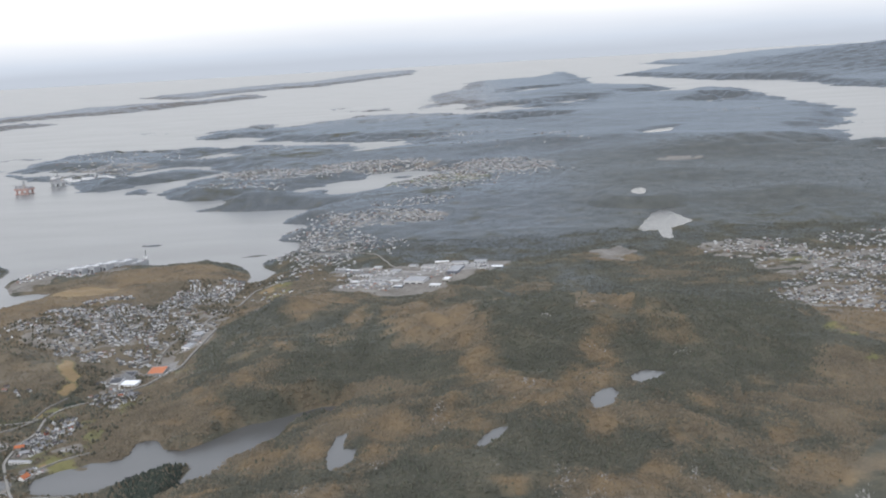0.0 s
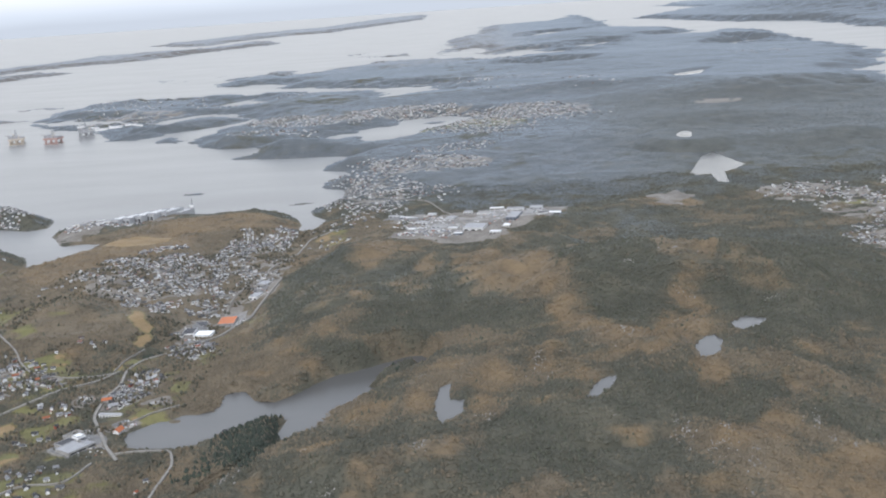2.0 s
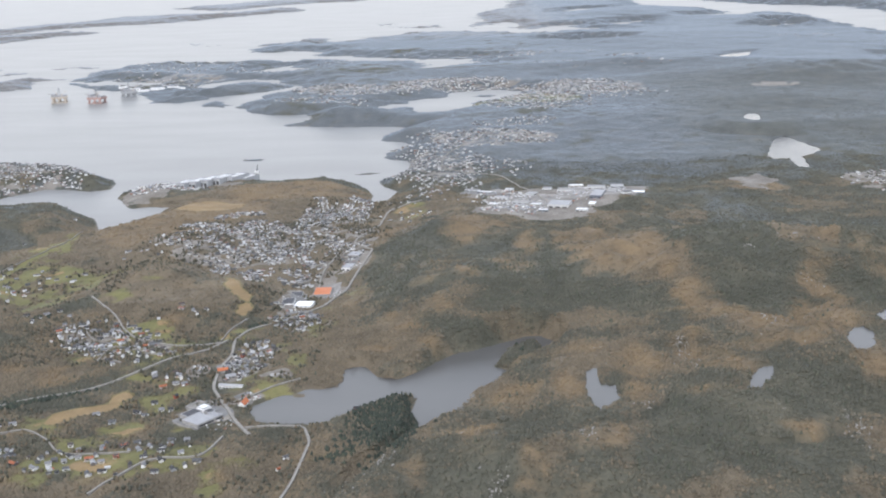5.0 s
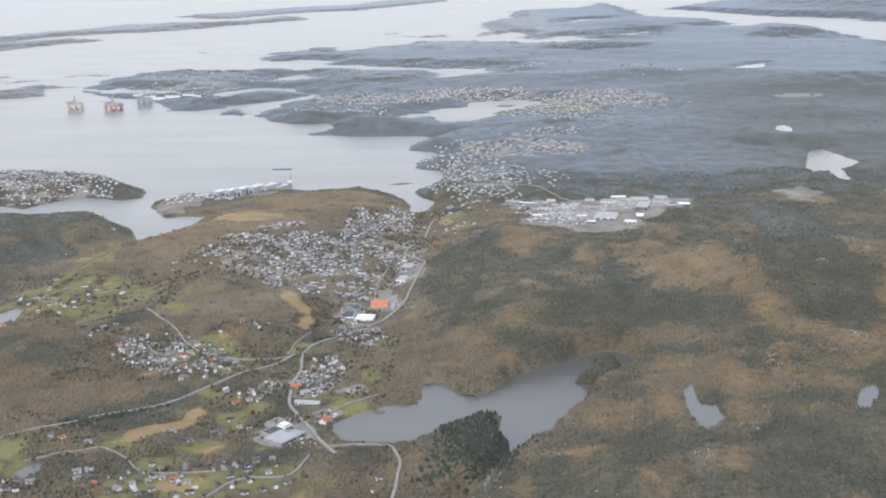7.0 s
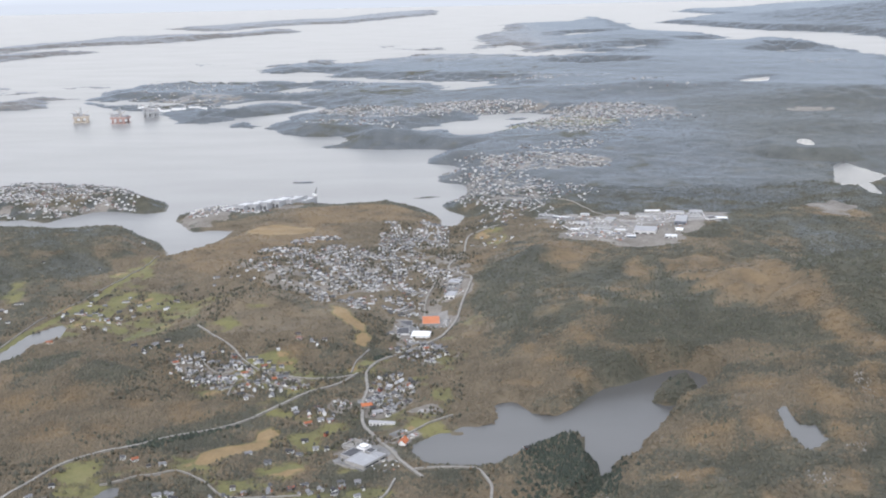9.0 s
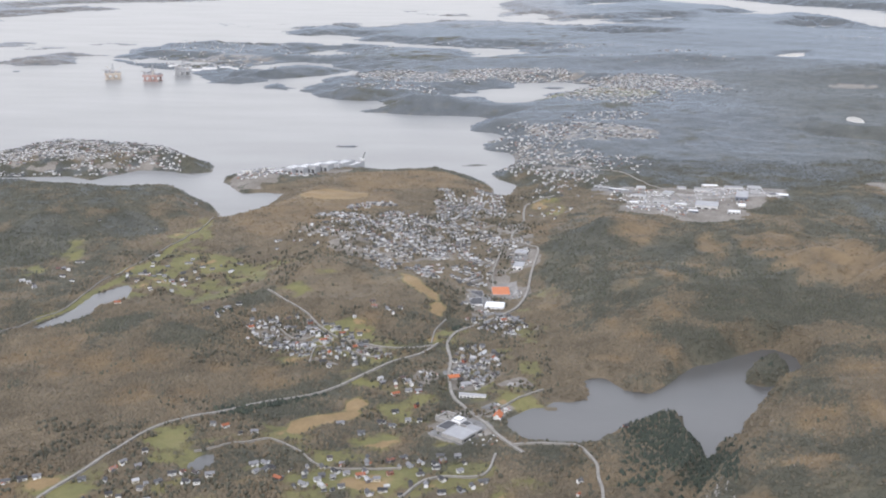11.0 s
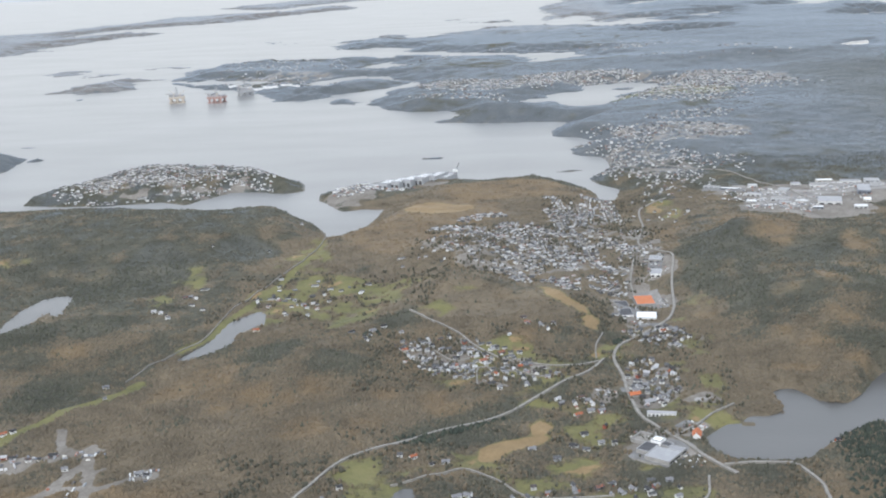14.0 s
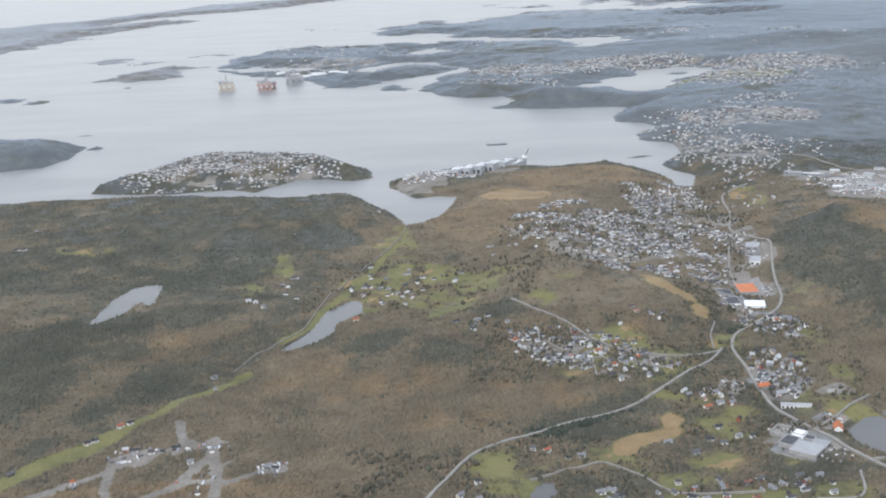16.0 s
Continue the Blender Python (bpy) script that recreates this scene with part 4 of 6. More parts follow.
# ---- roads ----
def spline(pts, step=1.0):
    p = np.array(pts, float)
    p = np.vstack([2 * p[0] - p[1], p, 2 * p[-1] - p[-2]])
    out = []
    for a, b, c, d in zip(p, p[1:], p[2:], p[3:]):
        n = max(2, int(np.hypot(*(c - b)) / step))
        for k in np.arange(n) / n:
            out.append(0.5 * (2 * b + (c - a) * k + (2 * a - 5 * b + 4 * c - d) * k ** 2 + (3 * b - a - 3 * c + d) * k ** 3))
    out.append(p[-2])
    return np.array(out)


ROADS = []


def road(pts, width, label, rise=0.3):
    width *= 0.56
    line = spline(pts)
    ROADS.append((line, width))
    tang = np.gradient(line, axis=0)
    tang /= np.hypot(tang[:, 0], tang[:, 1])[:, None] + 1e-9
    side = np.stack([-tang[:, 1], tang[:, 0]], 1)
    cols = np.array([-0.5, -0.46, 0.46, 0.5]) * width
    xy = line[:, None, :] + side[:, None, :] * cols[None, :, None]
    z = height(xy[..., 0], xy[..., 1])
    top = np.max(z, 1)
    k = np.ones(5) / 5
    top = np.convolve(np.pad(top, 2, "edge"), k, "valid")
    top = np.maximum(top, np.max(z, 1) - 0.05) + rise
    zz = np.stack([z[:, 0] - 0.2, top, top, z[:, 3] - 0.2], 1)
    v = np.concatenate([xy, zz[..., None]], -1)
    r, c = zz.shape
    i = np.arange(r * c).reshape(r, c)
    f = np.stack([i[:-1, :-1], i[1:, :-1], i[1:, 1:], i[:-1, 1:]], -1).reshape(-1, 4)
    return tagged(new("road", quick_mesh("road", v.reshape(-1, 3), f, [M_ROAD])), label, "road", kind="structure")


road([(-178, 148), (-171, 163), (-166, 174), (-162, 183), (-159, 190), (-155, 199), (-150, 204), (-146, 207), (-138, 213), (-129, 219), (-123, 225), (-117, 232), (-112, 240), (-109, 246)], 0.95, "grey country road through brown woods and fields")
road([(-92.5, 194), (-94.5, 197), (-97, 201), (-100, 207), (-103, 213), (-105, 218), (-106, 228), (-106, 237), (-107, 246), (-105, 254), (-101, 261), (-94, 271), (-90, 283), (-87.5, 305), (-85, 322), (-87, 329), (-92, 340), (-88, 365), (-86, 392), (-76, 405)], 1.15, "wide grey main road through the village")
road([(-96, 290), (-97.5, 305), (-97, 312), (-95, 324)], 0.9, "grey side road past warehouses")
road([(-94, 197), (-89, 197.5), (-85, 197), (-83, 196), (-81, 190), (-81, 185), (-81, 178), (-83, 165), (-90, 150)], 0.9, "grey lane round the head of the lake")
road([(-151, 276), (-147, 271), (-140, 261), (-134, 251), (-127, 244), (-118, 241), (-110, 245)], 0.7, "grey housing road on a low hill")
STREETS = [
    [(-117, 402), (-114, 394), (-112, 359), (-109, 348), (-107, 339), (-106, 324), (-102, 314), (-97, 316)],
    [(-128, 372), (-131, 357), (-134, 343)], [(-101, 424), (-103, 398), (-107, 363)], [(-154, 363), (-147, 363), (-141, 358), (-136, 351)],
    [(-129, 362), (-124, 350), (-121, 338), (-115, 328), (-110, 319)], [(-138, 334), (-132, 330), (-125, 321), (-120, 314)],
    [(-120, 306), (-116, 303), (-113, 292)], [(-124, 368), (-119, 356), (-114, 349)], [(-115, 415), (-111, 402), (-108, 376)],
    [(-100, 424), (-96, 401), (-96, 375)], [(-132, 316), (-127, 311), (-125, 301)], [(-109, 308), (-104, 308), (-100, 306), (-103, 301), (-108, 298)],
]
STREETS += [
    [(-101, 346), (-97, 335), (-94, 329)], [(-147, 326), (-140, 323), (-136, 322)], [(-145, 375), (-137, 383), (-130, 387)],
    [(-134, 347), (-128, 343), (-123, 331), (-117, 321), (-111, 314)], [(-145, 254), (-140, 247), (-136, 247)], [(-134, 232), (-134, 242), (-129, 239), (-122, 234), (-118, 237)],
    [(-133, 234), (-128, 230)],
]
for n, pts in enumerate(STREETS):
    road(pts, 0.75 if n == 0 else 0.5, "pale housing road down a slope" if n == 0 else "narrow pale housing road between rows of houses")
road([(-114, 172), (-112, 176), (-109, 182), (-106, 184), (-99, 185), (-97, 193)], 0.7, "narrow grey residential road")
road([(-146, 190), (-144, 191), (-139, 194), (-135, 197), (-130, 194), (-124, 188), (-112, 187)], 0.5, "narrow gravel farm lane")
road([(-110.5, 246), (-110, 254), (-108, 262)], 0.5, "narrow lane beside an ochre field")
road([(-99, 209), (-96, 212), (-92, 217), (-88, 221)], 0.6, "gravel drive to a lakeside sports ground")
road([(-41, 431), (-46, 445), (-52, 452), (-70, 470), (-72, 500), (-64, 530)], 0.9, "pale road leading north from the industrial estate")
road([(-41, 431), (-38, 420), (-32, 400), (-30, 385)], 1.0, "pale road through the industrial estate")
road([(-206, 241), (-204, 246), (-200, 259), (-197, 266), (-196.3, 280), (-195, 293), (-191, 312), (-186, 330), (-184.5, 352), (-184, 366)], 0.3, "narrow lane along the head of the bay")


# ---- paved yards ----
def yard(name, x, y, lx, ly, turn, mat, label):
    """A paved sheet that follows the ground, with a kerb of its own thickness."""
    nu, nv = max(3, int(lx)), max(3, int(ly))
    u, v = np.meshgrid(np.linspace(-lx / 2, lx / 2, nu), np.linspace(-ly / 2, ly / 2, nv), indexing="ij")
    c, sn = math.cos(radians(turn)), math.sin(radians(turn))
    gx, gy = x + u * c - v * sn, y + u * sn + v * c
    z = height(gx, gy) + 0.14
    edge = np.zeros((nu, nv), bool)
    edge[[0, -1], :] = edge[:, [0, -1]] = True
    z = np.where(edge, z - 0.3, z)
    i = np.arange(nu * nv).reshape(nu, nv)
    f = np.stack([i[:-1, :-1], i[1:, :-1], i[1:, 1:], i[:-1, 1:]], -1).reshape(-1, 4)
    YARDS.append((x, y, lx, ly, turn))
    return tagged(new(name, quick_mesh(name, np.stack([gx, gy, z], -1).reshape(-1, 3), f, [mat])), label, "pavement", kind="structure")


YARDS = []
yard("pavement", -100.6, 286.5, 5.6, 17, 3, M_YARD, "grey asphalt car park beside the warehouses")
yard("pavement", -93.6, 297.5, 6.6, 13, 3, M_PALE_YARD, "pale paved yard round the orange-roofed warehouse")
yard("pavement", -97.2, 270.5, 8.0, 4, -6, M_YARD, "grey asphalt car park in front of the supermarket")
yard("pavement", -90.0, 318, 5.0, 12, -10, M_YARD, "grey asphalt yard between workshops")
yard("pavement", -106.5, 229, 3.2, 4.4, 10, M_YARD, "grey asphalt car park beside a village hall")
yard("pavement", -103.2, 202.6, 10.8, 8.6, 55, M_YARD, "grey asphalt yard round the school")
yard("pavement", -98.0, 213.0, 2.6, 5.0, -50, M_YARD, "grey asphalt yard by the lakeside hall")
yard("pavement", -93.0, 222.8, 5.0, 3.0, 14, M_PALE_YARD, "pale gravel sports ground above the lake")
yard("pavement", -12, 408, 30, 24, -12, M_PALE_YARD, "pale paved yards of the industrial estate")
yard("pavement", -37, 396, 20, 26, -16, M_PALE_YARD, "pale gravel storage yards of the industrial estate")
yard("pavement", -55, 415, 16, 8, -25, M_YARD, "grey yard at the edge of the industrial estate")


# ---- building helpers ----
def part(name, bm, mat, parent=None, label=""):
    me = bpy.data.meshes.new(name)
    bm.to_mesh(me)
    bm.free()
    for m in (mat if isinstance(mat, (list, tuple)) else [mat]):
        me.materials.append(m)
    ob = new(name, me)
    ob.parent = parent
    return tagged(ob, label)


def box(bm, x0, x1, y0, y1, z0, z1, turn=0.0):
    m = Matrix.Rotation(radians(turn), 4, "Z") @ Matrix.Translation(((x0 + x1) / 2, (y0 + y1) / 2, (z0 + z1) / 2)) @ Matrix.Diagonal((x1 - x0, y1 - y0, z1 - z0, 1))
    return bmesh.ops.create_cube(bm, size=1.0, matrix=m)["verts"]


def gable(bm, lx, ly, eave, ridge, base=-0.5):
    """Walls of a house with gable ends along x."""
    a, b = lx / 2, ly / 2
    p = [(-a, -b, base), (a, -b, base), (a, b, base), (-a, b, base), (-a, -b, eave), (a, -b, eave), (a, b, eave), (-a, b, eave), (-a, 0, ridge), (a, 0, ridge)]
    v = [bm.verts.new(q) for q in p]
    for f in ((0, 1, 5, 4), (2, 3, 7, 6), (1, 2, 6, 9, 5), (3, 0, 4, 8, 7), (3, 2, 1, 0)):
        bm.faces.new([v[i] for i in f])
    return v


def pitched(bm, lx, ly, eave, ridge, over=0.09, thick=0.06):
    """Two roof slabs with an overhang."""
    a, b = lx / 2 + over, ly / 2
    slope = (ridge - eave) / b
    bo, eo = b + over, eave - over * slope
    for s in (-1, 1):
        p = [(-a, s * bo, eo), (a, s * bo, eo), (a, 0, ridge), (-a, 0, ridge)]
        lo = [bm.verts.new(q) for q in p]
        hi = [bm.verts.new((q[0], q[1], q[2] + thick)) for q in p]
        for i in range(4):
            j = (i + 1) % 4
            bm.faces.new((lo[i], lo[j], hi[j], hi[i]))
        bm.faces.new(hi)
        bm.faces.new(lo[::-1])
    bmesh.ops.recalc_face_normals(bm, faces=bm.faces)


def window_row(bm, xs, y, z0, z1, width):
    for x in xs:
        box(bm, x - width / 2, x + width / 2, y - 0.015, y + 0.015, z0, z1)


HOUSES = []          # places taken: x, y, radius


def house(kind):
    """A detached house in one of several shapes, at the origin."""
    lx, ly, eave, ridge = ((1.5, 1.05, 0.62, 1.0), (1.8, 1.15, 0.55, 0.92), (1.25, 1.0, 0.75, 1.15), (2.1, 1.2, 0.6, 0.98), (1.0, 0.8, 0.4, 0.7))[kind]
    home = new("house")
    bm = bmesh.new()
    gable(bm, lx, ly, eave, ridge)
    part("wall", bm, M_WALL, home)
    bm = bmesh.new()
    pitched(bm, lx, ly, eave, ridge)
    part("roof", bm, M_ROOF, home)
    bm = bmesh.new()
    box(bm, lx * 0.18, lx * 0.18 + 0.1, -0.05, 0.07, ridge - 0.1, ridge + 0.16)
    part("chimney", bm, M_CONCRETE, home)
    for s in (-1, 1):
        bm = bmesh.new()
        window_row(bm, [0.05 * s], s * ly / 2, eave * 0.3, eave * 0.62, lx * 0.55)
        part("window", bm, M_GLASS, home)
    if kind in (1, 3):
        wing = bmesh.new()
        gable(wing, 0.8, 0.7, 0.4, 0.62)
        bmesh.ops.rotate(wing, verts=wing.verts, matrix=Matrix.Rotation(radians(90), 3, "Z"))
        bmesh.ops.translate(wing, verts=wing.verts, vec=(-lx * 0.22, -ly * 0.6, 0))
        w = part("annex", wing, M_WALL, home)
        wing = bmesh.new()
        pitched(wing, 0.8, 0.7, 0.4, 0.62)
        bmesh.ops.rotate(wing, verts=wing.verts, matrix=Matrix.Rotation(radians(90), 3, "Z"))
        bmesh.ops.translate(wing, verts=wing.verts, vec=(-lx * 0.22, -ly * 0.6, 0))
        part("annex_roof", wing, M_ROOF, w)
    home.scale = (0.7, 0.62, 0.72)
    return tagged(home, ("pale timber house with a dark pitched roof", "long timber house with a side wing", "tall narrow timber house with a steep roof", "large timber house with a side wing", "small timber cabin with a pitched roof")[kind], "house", "houses of the valley")


PROTO = [house(k) for k in range(5)]
_used = [False] * 5


def free_spot(x, y, r):
    for hx, hy, hr in HOUSES:
        if (hx - x) ** 2 + (hy - y) ** 2 < (hr + r) ** 2:
            return False
    for line, width in ROADS:
        if np.min((line[:, 0] - x) ** 2 + (line[:, 1] - y) ** 2) < (width / 2 + r * 0.75) ** 2:
            return False
    return True


rnd = random.Random(11)


def in_water(x, y):
    return any(ellipse_like(x, y, o) > -1.2 for _, _, o in LAKES) or float(land_distance(np.array([x]), np.array([y]))[0]) < 1.2


def ellipse_like(x, y, outline):
    return float(poly_sdf(np.array([x]), np.array([y]), outline)[0])


def put_house(x, y, turn, kind):
    m = pose(x, y, ground_at(x, y), 0, 0, turn)
    if _used[kind]:
        copy_thing(PROTO[kind], m)
    else:
        PROTO[kind].matrix_basis = m @ Matrix.Diagonal((0.7, 0.62, 0.72, 1))
        _used[kind] = True
    HOUSES.append((x, y, 0.75))


# settlements whose houses stand singly: x, y, half widths, turn, number, bearing
VILLAGES = [(-136, 246, 17, 9, -35, 50, 25), (-124, 233, 8, 6, 0, 10, 10), (-101, 233, 5, 13, 0, 34, 60), (-96, 262, 5.5, 9, 20, 26, 40), (-114, 185, 16, 7, 0, 34, 20), (-158, 174, 14, 4, 0, 6, 15), (-128, 186, 8, 5, 0, 8, 50), (-156, 262, 7, 7, 0, 6, 40), (-115, 222, 5, 4, 0, 10, 20), (-122, 263, 6, 5, 0, 4, 0)]
for cx, cy, rx, ry, turn, count, bearing in VILLAGES:
    made = tries = 0
    while made < count and tries < count * 30:
        tries += 1
        a, q = rnd.uniform(0, 2 * math.pi), math.sqrt(rnd.random())
        u, v = rx * q * math.cos(a), ry * q * math.sin(a)
        c, s = math.cos(radians(turn)), math.sin(radians(turn))
        x, y = cx + u * c - v * s, cy + u * s + v * c
        if not free_spot(x, y, 0.65) or in_water(x, y):
            continue
        if -112 < x < -94 and 194 < y < 213 or -106 < x < -89 and 268 < y < 303:
            continue
        put_house(x, y, bearing + rnd.choice((0, 90)) + rnd.uniform(-18, 18), rnd.choices(range(5), (4, 3, 3, 2, 2))[0])
        made += 1
# single houses: x, y, bearing, kind
SINGLE = [(-74.5, 204.5, 20, 2), (-92.5, 194.5, 70, 3), (-84, 184, 30, 2), (-84.5, 180, 60, 4), (-209, 238, 35, 1), (-207, 232, 30, 4), (-222, 206.6, 40, 1), (-221, 207.5, 40, 0), (-218.5, 213, 40, 1), (-217, 213.8, 40, 0), (-231, 196.5, 40, 1), (-145.6, 201, 0, 2), (-143.4, 200.6, 40, 1), (-138, 199, 10, 1), (-140.2, 198.2, 20, 4), (-214.3, 204.2, 10, 0), (-212.6, 203.7, 20, 1), (-205.4, 203.9, 15, 3), (-209.2, 202.6, 15, 0), (-207.4, 202.9, 10, 4), (-201.3, 198.7, 20, 0), (-188, 196.6, 30, 3), (-186.4, 196, -20, 1)]
SINGLE += [(-219.4, 194, 20, 2), (-218.6, 192.4, 60, 4), (-197.5, 385, 10, 1), (-200, 348, 0, 4), (-216, 345, 20, 4), (-300, 357, 10, 1), (-295, 333, 10, 3), (-293, 333.5, 0, 1), (-135.6, 187, 20, 3), (-134.1, 186.9, -20, 1), (-132.8, 186.5, -15, 3), (-153.8, 189.2, 30, 2), (-156.2, 185.4, 50, 1), (-157.2, 183.6, 50, 1), (-161.2, 180.8, 20, 1), (-153.4, 184.3, 30, 0), (-147.1, 181.4, 15, 1), (-145.6, 181.9, 60, 2), (-143.6, 182.1, -30, 0), (-144.4, 179.4, -20, 1)]
SINGLE += [(-141.2, 181.4, 15, 3), (-142.7, 179.2, 10, 0), (-149, 180, 35, 1), (-150.6, 179.3, 10, 4), (-152.4, 179.8, 30, 0), (-172.4, 178.9, 25, 3), (-169.9, 179.4, 20, 3), (-168, 180.2, 25, 1), (-115, 211, 10, 1), (-111.3, 213, 60, 2), (-117, 206.3, -20, 3), (-115, 205, -15, 1), (-112.4, 207, 10, 0), (-110.3, 206.2, 10, 2), (-120, 201, 5, 1), (-124, 204, 20, 1), (-119, 224, 40, 0), (-106, 192, 0, 1), (-103.2, 192, 10, 0)]
SINGLE += [(-112, 191.2, 30, 1), (-114, 190, 30, 3), (-124, 191, 10, 2), (-128, 257, 20, 4), (-125, 266, 20, 1), (-182, 296, 10, 0), (-156, 267, 20, 1), (-188, 299, 30, 2), (-179, 292, 0, 1), (-186, 271.5, 10, 3), (-214, 284, 20, 1), (-212, 283, 20, 0), (-210, 297, 10, 1), (-209, 298, 10, 0), (-210, 281, 20, 4), (-209, 279, 50, 0)]
for x, y, turn, kind in SINGLE:
    if not free_spot(x, y, 0.3):
        continue
    put_house(x, y, turn, kind)


def far_houses(name, label, spots):
    """Houses too far to tell apart, in one mesh: walls and roofs."""
    verts, quads, idx = [], [], []
    r = random.Random(len(spots))
    sx, sy = np.array([s[0] for s in spots]), np.array([s[1] for s in spots])
    zs = height(sx, sy)
    for (x, y, turn), z in zip(spots, zs):
        k = r.uniform(0.48, 0.85) * (1.0 if y < 600 else 1.25)
        a, b, e, g = 0.80 * k, 0.46 * k, (0.34 if y < 420 else 0.40) * r.uniform(0.7, 1.4), 0.17
        c, s = math.cos(radians(turn)), math.sin(radians(turn))

        def at(u, v, w):
            return (x + u * c - v * s, y + u * s + v * c, z + w)
        n = len(verts)
        b *= r.uniform(0.8, 1.15)
        verts += [at(-a, -b, -0.5), at(a, -b, -0.5), at(a, b, -0.5), at(-a, b, -0.5), at(-a, -b, e), at(a, -b, e), at(a, b, e), at(-a, b, e), at(-a, 0, e + g), at(a, 0, e + g)]
        for f in ((0, 1, 5, 4), (2, 3, 7, 6), (1, 2, 6, 5), (3, 0, 4, 7), (5, 6, 9, 9), (7, 4, 8, 8)):
            quads.append([n + i for i in f])
            idx.append(0)
        o = 0.08
        n = len(verts)
        verts += [at(-a - o, -b - o, e - 0.05), at(a + o, -b - o, e - 0.05), at(a + o, 0, e + g + 0.04), at(-a - o, 0, e + g + 0.04), at(a + o, b + o, e - 0.05), at(-a - o, b + o, e - 0.05)]
        for f in ((0, 1, 2, 3), (3, 2, 4, 5)):
            quads.append([n + i for i in f])
            idx.append(1)
    faces = [tuple(dict.fromkeys(q)) for q in quads]
    me = bpy.data.meshes.new(name)
    me.from_pydata(verts, [], faces)
    me.polygons.foreach_set("material_index", np.array(idx, np.int32))
    me.materials.append(M_WALLS_FAR)
    me.materials.append(M_ROOFS_FAR)
    for s in spots:
        HOUSES.append((s[0], s[1], 0.7))
    return tagged(new(name, me), label, "houses", kind="stuff")


def rows_of_houses(cx, cy, rx, ry, turn, bearing, gap, keep, seed):
    """Jittered rows along the bearing, within an ellipse."""
    r = random.Random(seed)
    out = []
    n = int(max(rx, ry) / gap) + 1
    c, s = math.cos(radians(bearing)), math.sin(radians(bearing))
    pts = []
    for i in range(-n, n + 1):
        for j in range(-n, n + 1):
            u, v = i * gap * 0.72 + r.uniform(-0.55, 0.55) * gap, j * gap * 1.2 + r.uniform(-0.3, 0.3) * gap + gap * 0.5 * math.sin(i * 0.45 + j)
            pts.append((cx + u * c - v * s, cy + u * s + v * c, r.random(), bearing + r.choice((0, 0, 90)) + r.uniform(-14, 14)))
    p = np.array(pts)
    clump = fbm(p[:, 0] + seed * 13, p[:, 1], gap * 4.5, 3)
    inside = ellipse_sdf(p[:, 0], p[:, 1], cx, cy, rx, ry, turn) / min(rx, ry)
    dry = land_distance(p[:, 0], p[:, 1]) > 1.5
    for _, _, outline in LAKES:
        dry &= poly_sdf(p[:, 0], p[:, 1], outline) < -1.5
    for line, width in ROADS:
        near = np.min((p[:, 0, None] - line[None, :, 0]) ** 2 + (p[:, 1, None] - line[None, :, 1]) ** 2, 1) < (width / 2 + 0.75) ** 2
        dry &= ~near
    if HOUSES:
        taken = np.array([(q[0], q[1]) for q in HOUSES if abs(q[0] - cx) < 70 and abs(q[1] - cy) < 70] or [(1e6, 1e6)])
        dry &= np.min((p[:, 0, None] - taken[None, :, 0]) ** 2 + (p[:, 1, None] - taken[None, :, 1]) ** 2, 1) > 1.1
    ok = dry & (inside > 0) & (p[:, 2] < keep * np.clip(0.7 + clump * 2.0 + inside * 0.6, 0, 1))
    return [(a[0], a[1], a[3]) for a in p[ok]]


def street_houses(lines, gap, seed):
    """Houses in two rows along each street, gable or long side to the road."""
    r = random.Random(seed)
    out = []
    for pts in lines:
        line = spline(pts)
        step = np.hypot(*np.gradient(line, axis=0).T)
        along = np.cumsum(step) - step[0]
        for side in (-1, 1):
            for row in (0.85, 2.2):
                d = r.uniform(0.2, gap)
                while d < along[-1]:
                    i = min(int(np.searchsorted(along, d)), len(line) - 2)
                    t = line[i + 1] - line[i]
                    t = t / (np.hypot(*t) + 1e-9)
                    off = row + r.uniform(-0.12, 0.3)
                    x, y = line[i][0] - t[1] * side * off, line[i][1] + t[0] * side * off
                    d += gap * r.uniform(0.75, 1.5)
                    if r.random() < 0.15 or row > 1 and r.random() < 0.35:
                        continue
                    if any((x - a) ** 2 + (y - b) ** 2 < 0.8 for a, b, _ in out) or not free_spot(x, y, 0.4):
                        continue
                    out.append((x, y, math.degrees(math.atan2(t[1], t[0])) + r.choice((0, 0, 90)) + r.uniform(-6, 6)))
    return out


far_houses("housing_estate", "rows of pale houses along the streets of a hillside estate", street_houses(STREETS[:16], 1.25, 77))

